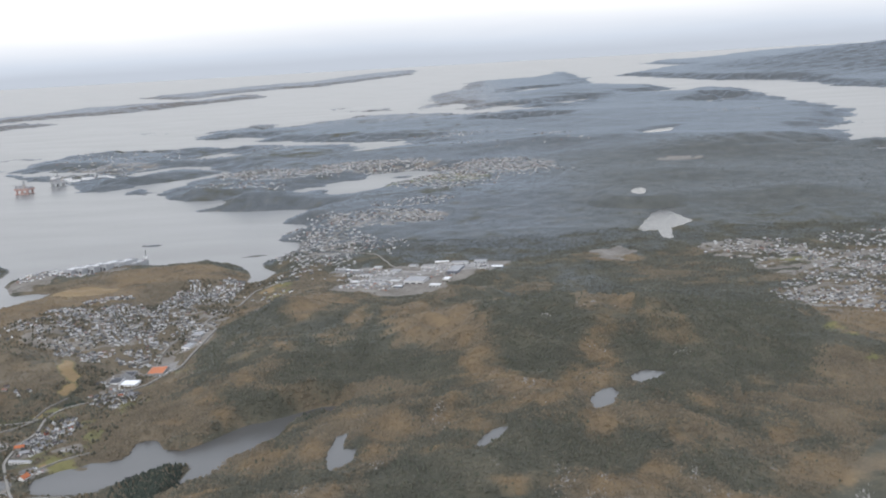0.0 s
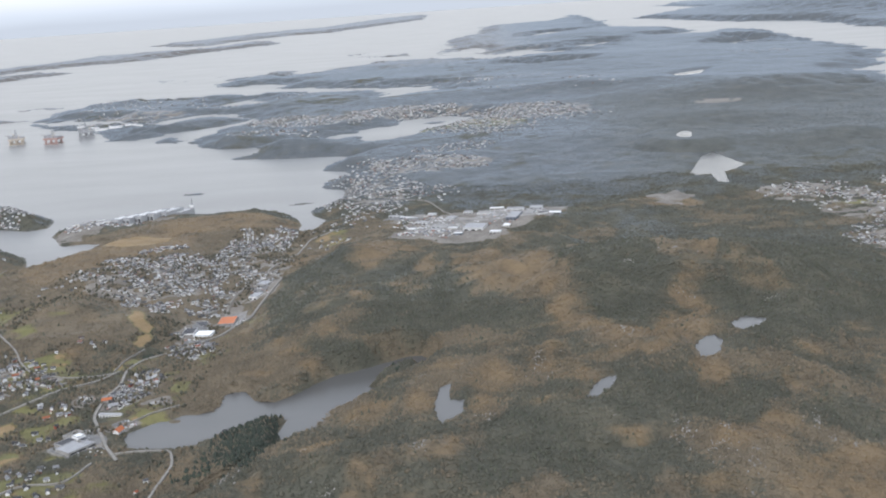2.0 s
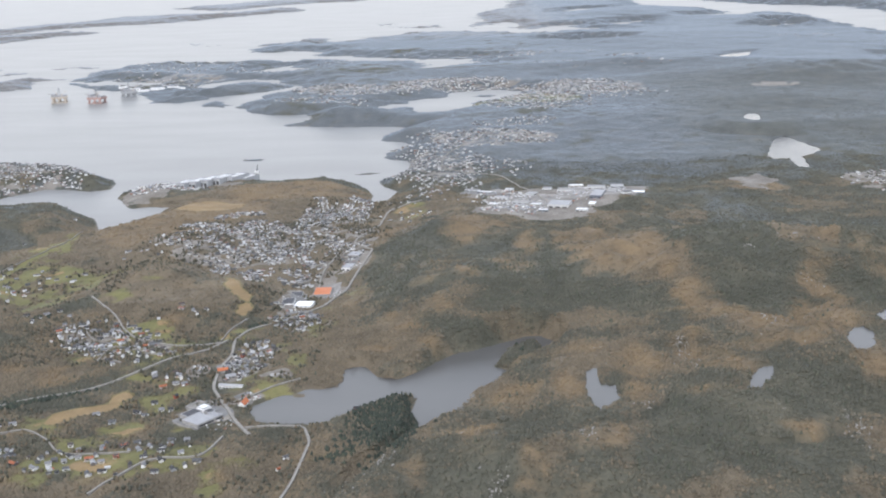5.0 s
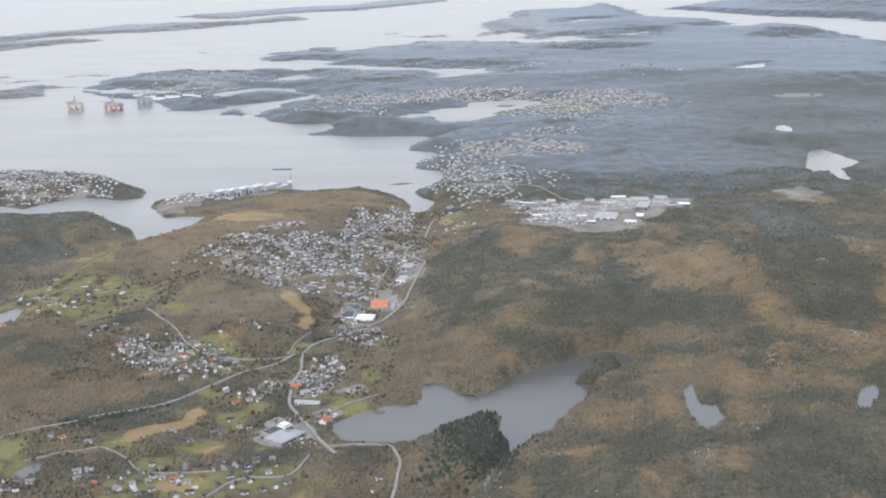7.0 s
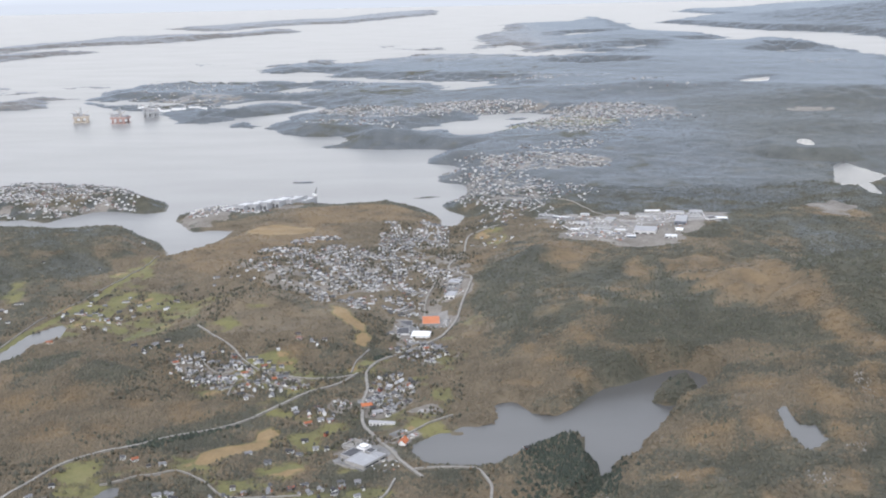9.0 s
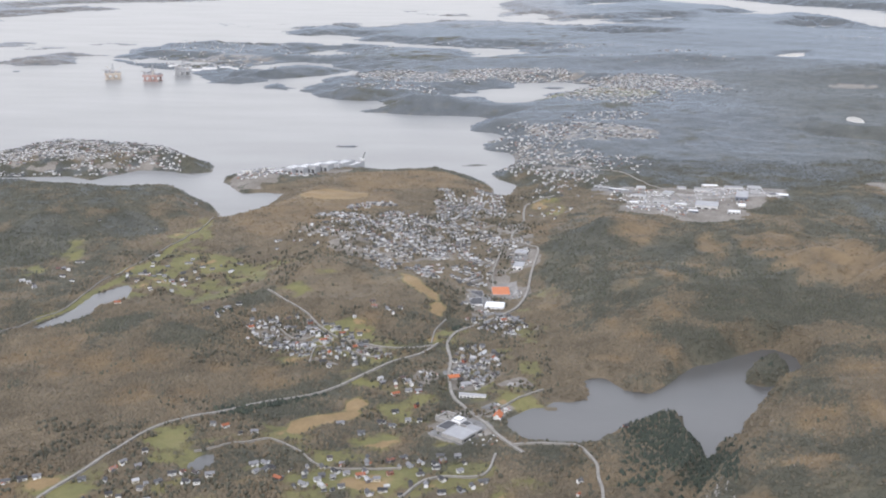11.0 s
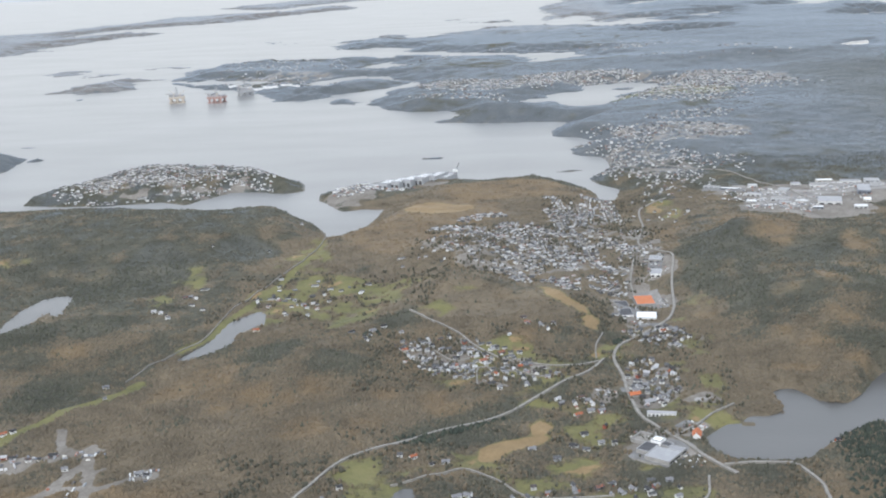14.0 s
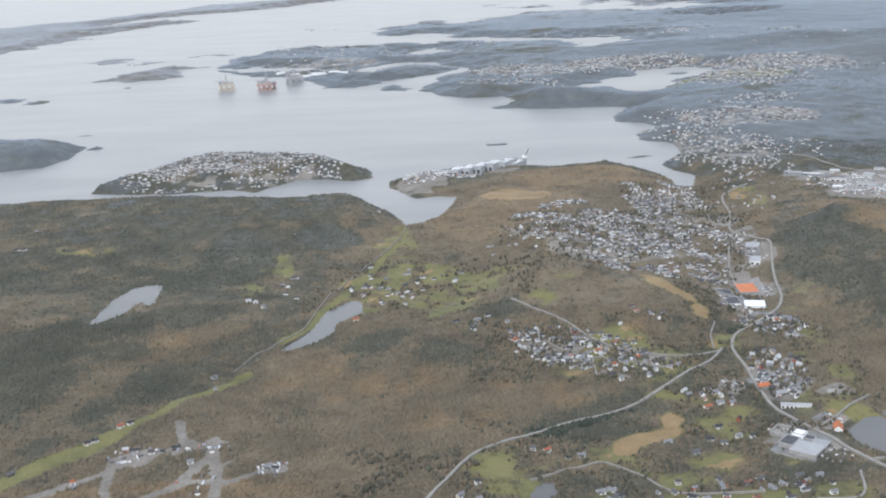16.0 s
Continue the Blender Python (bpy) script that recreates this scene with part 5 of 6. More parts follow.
SUBURBS = [
    ("hillside estate of pale houses on a low hill", [(-134, 342, 18, 22, 20, 20, 2.0, 0.3), (-112, 346, 14, 24, 0, 65, 2.0, 0.3), (-105, 395, 9, 20, 10, 80, 2.0, 0.35), (-124, 318, 16, 10, 10, -15, 2.0, 0.25), (-92, 345, 5, 20, 0, 80, 2.8, 0.35), (-108, 306, 9, 6, 0, 10, 2.2, 0.4)]),
    ("pale houses crowded on a low wooded island", [(-270, 476, 58, 42, -15, 10, 1.75, 0.72)]),
    ("scattered pale houses on a wooded shore", [(-74, 482, 24, 46, 10, 60, 2.2, 0.6), (-70, 430, 16, 28, 0, 70, 2.3, 0.5), (-86, 540, 22, 34, 0, 40, 2.4, 0.5), (-48, 470, 14, 26, 0, 60, 2.6, 0.35)]),
    ("dense estate of pale houses behind the shore", [(-50, 545, 34, 26, 0, 20, 2.2, 0.75), (-40, 590, 26, 16, 20, 30, 2.6, 0.5)]),
    ("town of pale houses round a sound", [(-5, 760, 62, 50, 10, 20, 2.3, 0.7), (-80, 810, 52, 28, 10, 10, 2.3, 0.7), (-30, 690, 44, 44, 0, 30, 2.6, 0.45), (-150, 785, 56, 36, -10, 15, 2.6, 0.6), (-160, 720, 40, 16, -10, 15, 2.8, 0.4)]),
    ("estate of pale houses at the edge of dark woods", [(104, 425, 26, 20, 0, 20, 2.3, 0.7), (128, 390, 36, 26, 0, 30, 2.3, 0.75), (112, 338, 24, 32, 0, 30, 2.3, 0.7), (160, 430, 30, 30, 0, 30, 2.5, 0.7)]),
    ("scattered houses on wooded islands", [(-330, 990, 70, 50, 10, 20, 5.0, 0.4), (-300, 860, 50, 20, 0, 20, 4.0, 0.6), (-180, 1020, 50, 24, 0, 20, 6.0, 0.35), (-250, 960, 40, 30, 0, 20, 5.0, 0.45), (-330, 900, 60, 40, 0, 20, 5.0, 0.4)]),
    ("distant houses in low wooded country", [(-60, 1070, 120, 30, 0, 10, 8.0, 0.22), (-23, 1042, 24, 26, 0, 10, 5.0, 0.7), (61, 1013, 20, 16, 0, 10, 5.0, 0.6), (40, 880, 60, 14, 0, 10, 7.0, 0.3), (265, 1179, 40, 24, 0, 10, 7.0, 0.5), (-158, 1088, 40, 20, 0, 10, 7.0, 0.4), (-5, 918, 30, 14, 0, 10, 5.0, 0.4), (20, 720, 40, 30, 0, 20, 4.0, 0.5)]),
    ("scattered farmhouses among green fields", [(-176, 300, 20, 20, 0, 20, 2.9, 0.5), (-207, 296, 6, 12, 0, 20, 3.0, 0.4), (-150, 322, 10, 14, 0, 20, 4.2, 0.35), (-80, 392, 10, 30, 0, 60, 3.8, 0.35)]),
    ("garages and small houses between the village roads", [(-137, 246, 18, 9, -35, 25, 1.5, 0.75), (-101, 232, 5, 13, 0, 60, 1.6, 0.75), (-96, 262, 6, 9, 20, 40, 1.5, 0.8), (-116, 185, 18, 7, 0, 20, 2.6, 0.3), (-152, 176, 14, 5, 0, 15, 2.2, 0.3)]),
    ("pale houses along the east side of the valley road", [(-103, 270, 4, 8, 0, 70, 2.4, 0.5), (-92, 326, 7, 14, 0, 70, 2.2, 0.7)]),
]
for n, (label, areas) in enumerate(SUBURBS):
    spots = []
    for k, (cx, cy, rx, ry, turn, bearing, gap, keep) in enumerate(areas):
        spots += rows_of_houses(cx, cy, rx, ry, turn, bearing, gap, keep, 31 * n + k)
    far_houses("housing_estate", label, spots)


# ---- large buildings ----
def hall(name, label, category, x, y, turn, lx, ly, h, wall_mat, roof_mat, pitch=0.0, bays=0, group="", lantern=0):
    """A hall with walls, a flat roof behind a parapet or a low gable roof, doors along its front."""
    z = min(ground_at(x + dx, y + dy) for dx in (-lx / 3, 0, lx / 3) for dy in (-ly / 3, 0, ly / 3))
    thing = new(name)
    thing.matrix_basis = pose(x, y, z, 0, 0, turn)
    bm = bmesh.new()
    if pitch:
        gable(bm, lx, ly, h, h + pitch)
    else:
        box(bm, -lx / 2, lx / 2, -ly / 2, ly / 2, -0.6, h)
    part("wall", bm, wall_mat, thing)
    bm = bmesh.new()
    if pitch:
        pitched(bm, lx, ly, h, h + pitch, 0.1, 0.07)
        part("roof", bm, roof_mat, thing)
    else:
        box(bm, -lx / 2 + 0.08, lx / 2 - 0.08, -ly / 2 + 0.08, ly / 2 - 0.08, h + 0.004, h + 0.05)
        roof = part("roof", bm, roof_mat, thing)
        bm = bmesh.new()
        for a, b, c, d in ((-lx / 2, lx / 2, -ly / 2, -ly / 2 + 0.08), (-lx / 2, lx / 2, ly / 2 - 0.08, ly / 2), (-lx / 2, -lx / 2 + 0.08, -ly / 2 + 0.08, ly / 2 - 0.08), (lx / 2 - 0.08, lx / 2, -ly / 2 + 0.08, ly / 2 - 0.08)):
            box(bm, a, b, c, d, h + 0.003, h + 0.12)
        part("parapet", bm, M_PALE_ROOF, thing)
        for i in range(lantern):
            bm = bmesh.new()
            cx = -lx / 2 + (i + 0.5) * lx / lantern
            box(bm, cx - 0.18, cx + 0.18, -ly * 0.3, ly * 0.3, h + 0.05, h + 0.2)
            part("rooflight", bm, M_WHITE, roof)
    for i in range(bays):
        bm = bmesh.new()
        cx = -lx / 2 + (i + 0.5) * lx / bays
        box(bm, cx - lx / bays * 0.3, cx + lx / bays * 0.3, -ly / 2 - 0.03, -ly / 2 + 0.02, 0.05, h * 0.6)
        part("door", bm, M_GREY_ROOF, thing)
    HOUSES.append((x, y, max(lx, ly) * 0.6))
    return tagged(thing, label, category, group)


hall("warehouse", "large flat warehouse with a bright orange roof", "warehouse", -95.4, 296, 3, 4.6, 7.0, 1.2, M_CONCRETE, M_ORANGE, bays=3)
hall("supermarket", "flat supermarket with a bright white roof", "shop", -97, 277, -6, 4.6, 4.4, 0.9, M_WHITE, M_WHITE_ROOF, bays=4)
hall("warehouse", "grey flat warehouse beside a car park", "warehouse", -101.5, 290, 3, 3.2, 5.0, 0.8, M_CONCRETE, M_GREY_ROOF, bays=2)
hall("warehouse", "low grey warehouse with white doors", "warehouse", -101.5, 279.5, 3, 3.0, 5.0, 0.7, M_WHITE, M_GREY_ROOF, bays=3)
hall("workshop", "white workshop with a grey roof", "workshop", -90.5, 312, -12, 2.6, 4.6, 0.9, M_WHITE, M_PALE_ROOF, bays=2)
hall("workshop", "grey workshop beside a yard", "workshop", -89.6, 321, -12, 3.4, 4.2, 0.8, M_CONCRETE, M_PALE_ROOF, bays=2)
hall("terrace_block", "long white two-storey terrace with white gables", "apartment block", -101.2, 216.8, -9, 4.9, 0.9, 0.65, M_WHITE, M_PALE_ROOF, pitch=0.22, bays=7)
hall("village_hall", "white hall with an orange tiled hipped roof by the lake", "hall", -96.6, 207.6, 78, 2.1, 1.35, 0.85, M_WHITE, M_TILE, pitch=0.6, bays=3)
hall("club_house", "white hall with a pale gable roof", "hall", -102.6, 222.3, 20, 2.0, 0.9, 0.45, M_CONCRETE, M_LIGHT_ROOF, pitch=0.35, bays=2)
hall("barn", "long barn with a reddish roof", "barn", -105, 225.5, 15, 2.0, 1.1, 0.6, M_CONCRETE, M_TILE, pitch=0.35)


def school():
    """Joined flat-roofed wings round a pale courtyard with a raised white hall."""
    x, y = -103.0, 201.5
    thing = new("school")
    thing.matrix_basis = pose(x, y, ground_at(x, y), 0, 0, 55)
    wings = [((-2.2, 1.2, 1.31, 3.6, 0.75), M_GREY_ROOF, "dark_roof"), ((1.21, 2.8, -0.6, 1.0, 0.8), M_GREY_ROOF, "dark_roof"), ((-3.6, 0.6, -3.0, 1.3, 0.7), M_PALE_ROOF, "pale_roof"), ((0.61, 2.3, -3.0, -0.61, 0.72), M_LIGHT_ROOF, "pale_roof"), ((1.25, 3.0, 1.05, 2.8, 1.25), M_WHITE_ROOF, "white_roof")]
    for n, ((x0, x1, y0, y1, h), mat, name) in enumerate(wings):
        bm = bmesh.new()
        e = 0.012 * n
        box(bm, x0 - e, x1 + e, y0 - e, y1 + e, -0.6 - e, h)
        w = part("wing", bm, M_WHITE if name == "white_roof" else M_CONCRETE, thing)
        bm = bmesh.new()
        box(bm, x0 + 0.1, x1 - 0.1, y0 + 0.1, y1 - 0.1, h + 0.004, h + 0.06)
        part(name, bm, mat, w)
        bm = bmesh.new()
        for a, b, c, d in ((x0, x1, y0, y0 + 0.1), (x0, x1, y1 - 0.1, y1), (x0, x0 + 0.1, y0 + 0.1, y1 - 0.1), (x1 - 0.1, x1, y0 + 0.1, y1 - 0.1)):
            box(bm, a, b, c, d, h + 0.002, h + 0.13)
        part("parapet", bm, M_PALE_ROOF, w)
        bm = bmesh.new()
        window_row(bm, [(x0 + x1) / 2], y0 - e, 0.2, h * 0.7, (x1 - x0) * 0.8)
        part("window", bm, M_GLASS, w)
    for x0, x1, y0, y1 in ((1.6, 5.2, 6.6, 6.8), (5.0, 5.2, 3.8, 6.6), (1.6, 1.8, 4.0, 6.6), (3.2, 5.0, 3.8, 4.0)):
        bm = bmesh.new()
        box(bm, x0, x1, y0, y1, -0.4, 0.42)
        part("courtyard_wall", bm, M_CONCRETE, thing)
    bm = bmesh.new()
    box(bm, 1.8, 5.0, 4.0, 6.6, -0.5, 0.1)
    part("courtyard", bm, M_ROAD, thing)
    HOUSES.append((x, y, 5.0))
    HOUSES.append((x - 2.5, y + 6.0, 2.4))
    return tagged(thing, "large flat-roofed school with grey and pale roofs", "school")


school()

# industrial estate on the bare ground north of the hill
EST = random.Random(5)
SHEDS = [(-27, 385, -14, 9, 9, 1.6), (-13, 397, -14, 5, 12, 1.4), (-7, 404, -14, 4, 8, 1.2), (-12, 415, -8, 8, 4, 1.2), (-4, 418, -8, 6, 4, 1.1), (-24, 412, -10, 6, 5, 1.2), (-30, 417, -10, 4, 4, 1), (-19, 422, 0, 7, 3, 1), (-36, 408, 60, 4, 4, 1), (-40, 396, -20, 7, 4, 1.1), (-35, 388, -20, 5, 3, 0.9)]
SHEDS += [(-47, 403, -25, 6, 2.6, 1), (-53, 414, -25, 8, 2, 0.9), (-58, 420, -25, 7, 2, 0.9), (-44, 420, -10, 4, 3, 1), (-20, 376, -14, 5, 3, 0.9), (-16, 383, -14, 3, 5, 1), (-33, 376, -10, 4, 2.4, 0.8), (-3, 396, 20, 4, 3, 1.2), (2, 404, -10, 6, 4, 1), (-41, 385, -20, 5, 2, 0.8), (-50, 392, -20, 4, 2.4, 0.9)]
for x, y, turn, lx, ly, h in SHEDS:
    hall("industrial_shed", EST.choice(("profiled steel shed on an industrial estate", "flat-roofed steel warehouse on bare ground", "long low industrial shed with pale roof")), "industrial shed", x, y, turn, lx * 0.8, ly * 0.85, h * 0.8, M_SHED, EST.choice((M_PALE_ROOF, M_WHITE, M_PALE_ROOF, M_SHED, M_GREY_ROOF, M_LIGHT_ROOF, M_CONCRETE)), bays=3, group="sheds of the industrial estate")

# yard halls on the harbour point
for k, (x, y, ly, h) in enumerate(((-176, 452, 9, 2.2), (-171.5, 454, 10, 2.4), (-167, 456.5, 11, 2.6), (-162.5, 459, 11, 2.6), (-158, 463, 12, 2.8), (-154.5, 467, 12, 2.8))):
    hall("yard_hall", "long grey shipyard hall with pale roof strips", "shipyard hall", x, y, -24, 4.0, ly, h, M_STEEL, M_LIGHT_ROOF, bays=2, group="halls of the shipyard", lantern=4)
for x, y, turn, lx, ly in ((-192, 449, 25, 9, 2), (-186, 453, 20, 5, 2), (-181, 450, 20, 5, 3), (-195, 444, 40, 3, 2), (-183, 446, 10, 3, 2)):
    hall("harbour_shed", "white storage shed on the harbour point", "shed", x, y, turn, lx * 0.85, ly, 0.8, M_WHITE, M_PALE_ROOF, bays=2, group="sheds of the harbour")


for x, y, turn, lx, ly in ((-318, 838, 20, 10, 3), (-306, 838, 10, 9, 3), (-296, 842, 0, 8, 3), (-310, 846, 15, 9, 3), (-328, 850, 25, 8, 3), (-288, 836, 0, 6, 2.5), (-340, 858, 30, 7, 3)):
    hall("quay_shed", "pale storage shed on a distant quay", "shed", x, y, turn, lx, ly, 1.4, M_WHITE, M_WHITE_ROOF, group="sheds of the supply base")


def tube(bm, a, b, r, sides=6):
    a, b = Vector(a), Vector(b)
    d = b - a
    m = Matrix.Translation((a + b) / 2) @ d.to_track_quat("Z", "Y").to_matrix().to_4x4()
    bmesh.ops.create_cone(bm, cap_ends=True, segments=sides, radius1=r, radius2=r, depth=d.length, matrix=m)


def harbour_crane(x, y, turn):
    thing = new("harbour_crane")
    thing.matrix_basis = pose(x, y, ground_at(x, y), 0, 0, turn)
    for sx in (-0.8, 0.8):
        for sy in (-0.8, 0.8):
            bm = bmesh.new()
            tube(bm, (sx, sy, -0.4), (sx * 0.5, sy * 0.5, 4.0), 0.12)
            part("leg", bm, M_STEEL, thing)
    bm = bmesh.new()
    box(bm, -0.7, 0.7, -1.0, 0.8, 4.0, 5.0)
    part("cab", bm, M_WHITE, thing)
    bm = bmesh.new()
    for s in (-0.25, 0.25):
        tube(bm, (s, 0.4, 4.8), (s * 0.3, 5.5, 8.6), 0.09)
    for i in range(6):
        q = i / 6
        tube(bm, (-0.25 + 0.17 * q, 0.4 + 5.1 * q, 4.8 + 3.8 * q), (0.25 - 0.2 * q, 0.4 + 5.1 * (q + 0.16), 4.8 + 3.8 * (q + 0.16)), 0.05)
    part("jib", bm, M_STEEL, thing)
    return tagged(thing, "tall grey harbour crane beside shipyard halls", "crane")


harbour_crane(-151, 470, 200)


def drilling_rig(x, y, turn, paint, label):
    """A moored semi-submersible: two pontoons, six columns, a deck, a derrick, cranes and a helideck."""
    rig = new("drilling_rig")
    rig.matrix_basis = pose(x, y, 0, 0, 0, turn)
    for s in (-3.4, 3.4):
        bm = bmesh.new()
        box(bm, -5.5, 5.5, s - 0.9, s + 0.9, -1.2, 0.5)
        bmesh.ops.bevel(bm, geom=bm.edges[:], offset=0.25, segments=2, affect="EDGES")
        part("pontoon", bm, paint, rig)
        for u in (-4.0, 0.0, 4.0):
            bm = bmesh.new()
            tube(bm, (u, s, 0.4), (u, s, 3.2), 0.75, 12)
            part("column", bm, paint, rig)
    bm = bmesh.new()
    box(bm, -5.4, 5.4, -4.6, 4.6, 3.0, 4.3)
    deck = part("deck", bm, paint, rig)
    for x0, x1, y0, y1, h in ((-5.0, -2.4, -3.8, 3.8, 1.9), (-1.8, 1.8, -3.9, -1.9, 1.2), (2.4, 4.9, -2.5, 3.4, 1.0), (-1.6, 1.4, 2.0, 4.0, 0.9)):
        bm = bmesh.new()
        box(bm, x0, x1, y0, y1, 4.3, 4.3 + h)
        part("deckhouse", bm, M_PALE_ROOF, deck)
    bm = bmesh.new()
    for sx in (-1, 1):
        for sy in (-1, 1):
            tube(bm, (sx * 1.0, sy * 1.0, 4.3), (sx * 0.35, sy * 0.35, 10.5), 0.11, 5)
    for i in range(5):
        q0, q1 = 1.0 - 0.13 * i, 1.0 - 0.13 * (i + 1)
        z0, z1 = 4.3 + 1.24 * i, 5.54 + 1.24 * i
        for a, b in (((-1, -1), (1, -1)), ((1, -1), (1, 1)), ((1, 1), (-1, 1)), ((-1, 1), (-1, -1))):
            tube(bm, (a[0] * q0, a[1] * q0, z0), (b[0] * q1, b[1] * q1, z1), 0.06, 4)
            tube(bm, (a[0] * q1, a[1] * q1, z1), (b[0] * q1, b[1] * q1, z1), 0.06, 4)
    part("derrick", bm, M_STEEL, rig)
    for sx, sy, tx in ((-2.0, 4.2, -5), (2.2, -4.2, 6)):
        bm = bmesh.new()
        tube(bm, (sx, sy, 4.3), (sx, sy, 6.4), 0.3, 8)
        tube(bm, (sx, sy, 6.2), (tx, sy * 0.9, 8.6), 0.13, 5)
        part("deck_crane", bm, M_RIG_YELLOW, rig)
    bm = bmesh.new()
    bmesh.ops.create_cone(bm, cap_ends=True, segments=8, radius1=1.7, radius2=1.7, depth=0.15, matrix=Matrix.Translation((-5.6, -3.0, 6.5)))
    part("helideck", bm, M_CONCRETE, rig)
    return tagged(rig, label, "drilling rig", "rigs moored in the bay")


drilling_rig(-360, 781, 15, M_RIG_YELLOW, "moored drilling rig with pale deck and ochre hull")
drilling_rig(-329.5, 772, -10, M_RIG_RED, "moored drilling rig with rusty red hull and derrick")
drilling_rig(-318, 806, 30, M_STEEL, "moored grey drilling rig beside a quay")


# ---- woods ----
def occupied(x, y):
    """Whether a place is taken by water, a building, a road, a field or a bare yard."""
    h = height(x, y)
    taken = land_distance(x, y) < 0.4
    for _, _, outline in LAKES:
        e = poly_sdf(x, y, outline)
        if outline is LAKES[0][2]:
            e = np.minimum(e, -poly_sdf(x, y, LAKE_ISLET))
        taken |= e > -0.15
    c = cover(x, y, h)
    taken |= (c[:, 1] > 0.3 + 0.5 * np.random.RandomState(3).rand(len(x))) | (c[:, 2] > 0.35)
    x0, y0, size = -420, 100, 0.5
    grid = np.zeros((1400, 2400), bool)
    for hx, hy, r in HOUSES:
        k = int(max(1, round(r * 0.8 / size)))
        i, j = int((hx - x0) / size), int((hy - y0) / size)
        grid[max(0, i - k):i + k + 1, max(0, j - k):j + k + 1] = True
    for yx, yy, lx, ly, turn in YARDS:
        dx, dy = x - yx, y - yy
        c2, s2 = math.cos(radians(turn)), math.sin(radians(turn))
        taken |= (np.abs(dx * c2 + dy * s2) < lx / 2 + 0.2) & (np.abs(dy * c2 - dx * s2) < ly / 2 + 0.2)
    for line, width in ROADS:
        for du, dv in ((-0.3, -0.3), (0.3, -0.3), (0.3, 0.3), (-0.3, 0.3), (0, 0), (0, -0.6)):
            grid[np.clip(((line[:, 0] + du - x0) / size).astype(int), 0, 1399), np.clip(((line[:, 1] + dv - y0) / size).astype(int), 0, 2399)] = True
    taken |= grid[np.clip(((x - x0) / size).astype(int), 0, 1399), np.clip(((y - y0) / size).astype(int), 0, 2399)]
    return taken, h, c


def woods(name, label, count, y0, y1, size, tall, seed):
    """Crowns of many small uneven clumps, thick in the woods and thin on the heath."""
    r = np.random.RandomState(seed)
    y = y0 + (y1 - y0) * r.rand(count) ** 0.9
    x = -95 + (r.rand(count) * 2 - 1) * (15 + 0.75 * y)
    taken, h, c = occupied(x, y)
    dens = 0.35 + 1.1 * fbm(x, y, 26, 4) + 0.9 * fbm(x + 9, y, 7, 3)
    keep = ~taken & (r.rand(count) < np.clip(dens + 0.6, 0.4, 1) * (1 - 0.7 * c[:, 0]) * (1 - 0.8 * c[:, 3]))
    x, y, h, c = x[keep], y[keep], h[keep], c[keep]
    n = len(x)
    ring = 4
    s = size * (0.5 + 1.2 * r.rand(n) ** 2.2)
    hi = tall * s * (0.7 + 0.9 * r.rand(n))
    spin = r.rand(n) * 6.283
    v = np.zeros((n, ring + 1, 3))
    for k in range(ring):
        a = spin + 2 * math.pi * k / ring + 0.5 * r.rand(n)
        q = s * (0.32 + 0.32 * r.rand(n))
        v[:, k] = np.stack([x + np.cos(a) * q, y + np.sin(a) * q, h + hi * (0.3 * r.rand(n) - 0.05)], -1)
    v[:, -1] = np.stack([x + 0.3 * s * (r.rand(n) - 0.5), y + 0.3 * s * (r.rand(n) - 0.5), h + hi], -1)
    f = (np.arange(n)[:, None, None] * (ring + 1) + np.array([(k, (k + 1) % ring, ring) for k in range(ring)])[None]).reshape(-1, 3)
    me = quick_mesh(name, v.reshape(-1, 3), f, [M_WOODS], smoothed=True)
    set_cover(me, np.repeat(c * (0.95, 0.7, 0, 0), ring + 1, 0), np.repeat(np.minimum(np.maximum(evergreen_haze(x, y), 1.0), np.clip(evergreen_haze(x, y) + 0.6 * (r.rand(n) - 0.5), 0, 2)), ring + 1))
    return tagged(new(name, me), label, "woods", kind="stuff")


woods("woods", "brown leafless birch woods mixed with dark evergreens", 350000, 138, 270, 0.62, 0.5, 1)
woods("woods", "brown and dark green woods on low hills", 210000, 262, 480, 0.72, 0.42, 2)
woods("woods", "distant dark woods tinted with painted haze", 90000, 470, 900, 0.9, 0.22, 3)


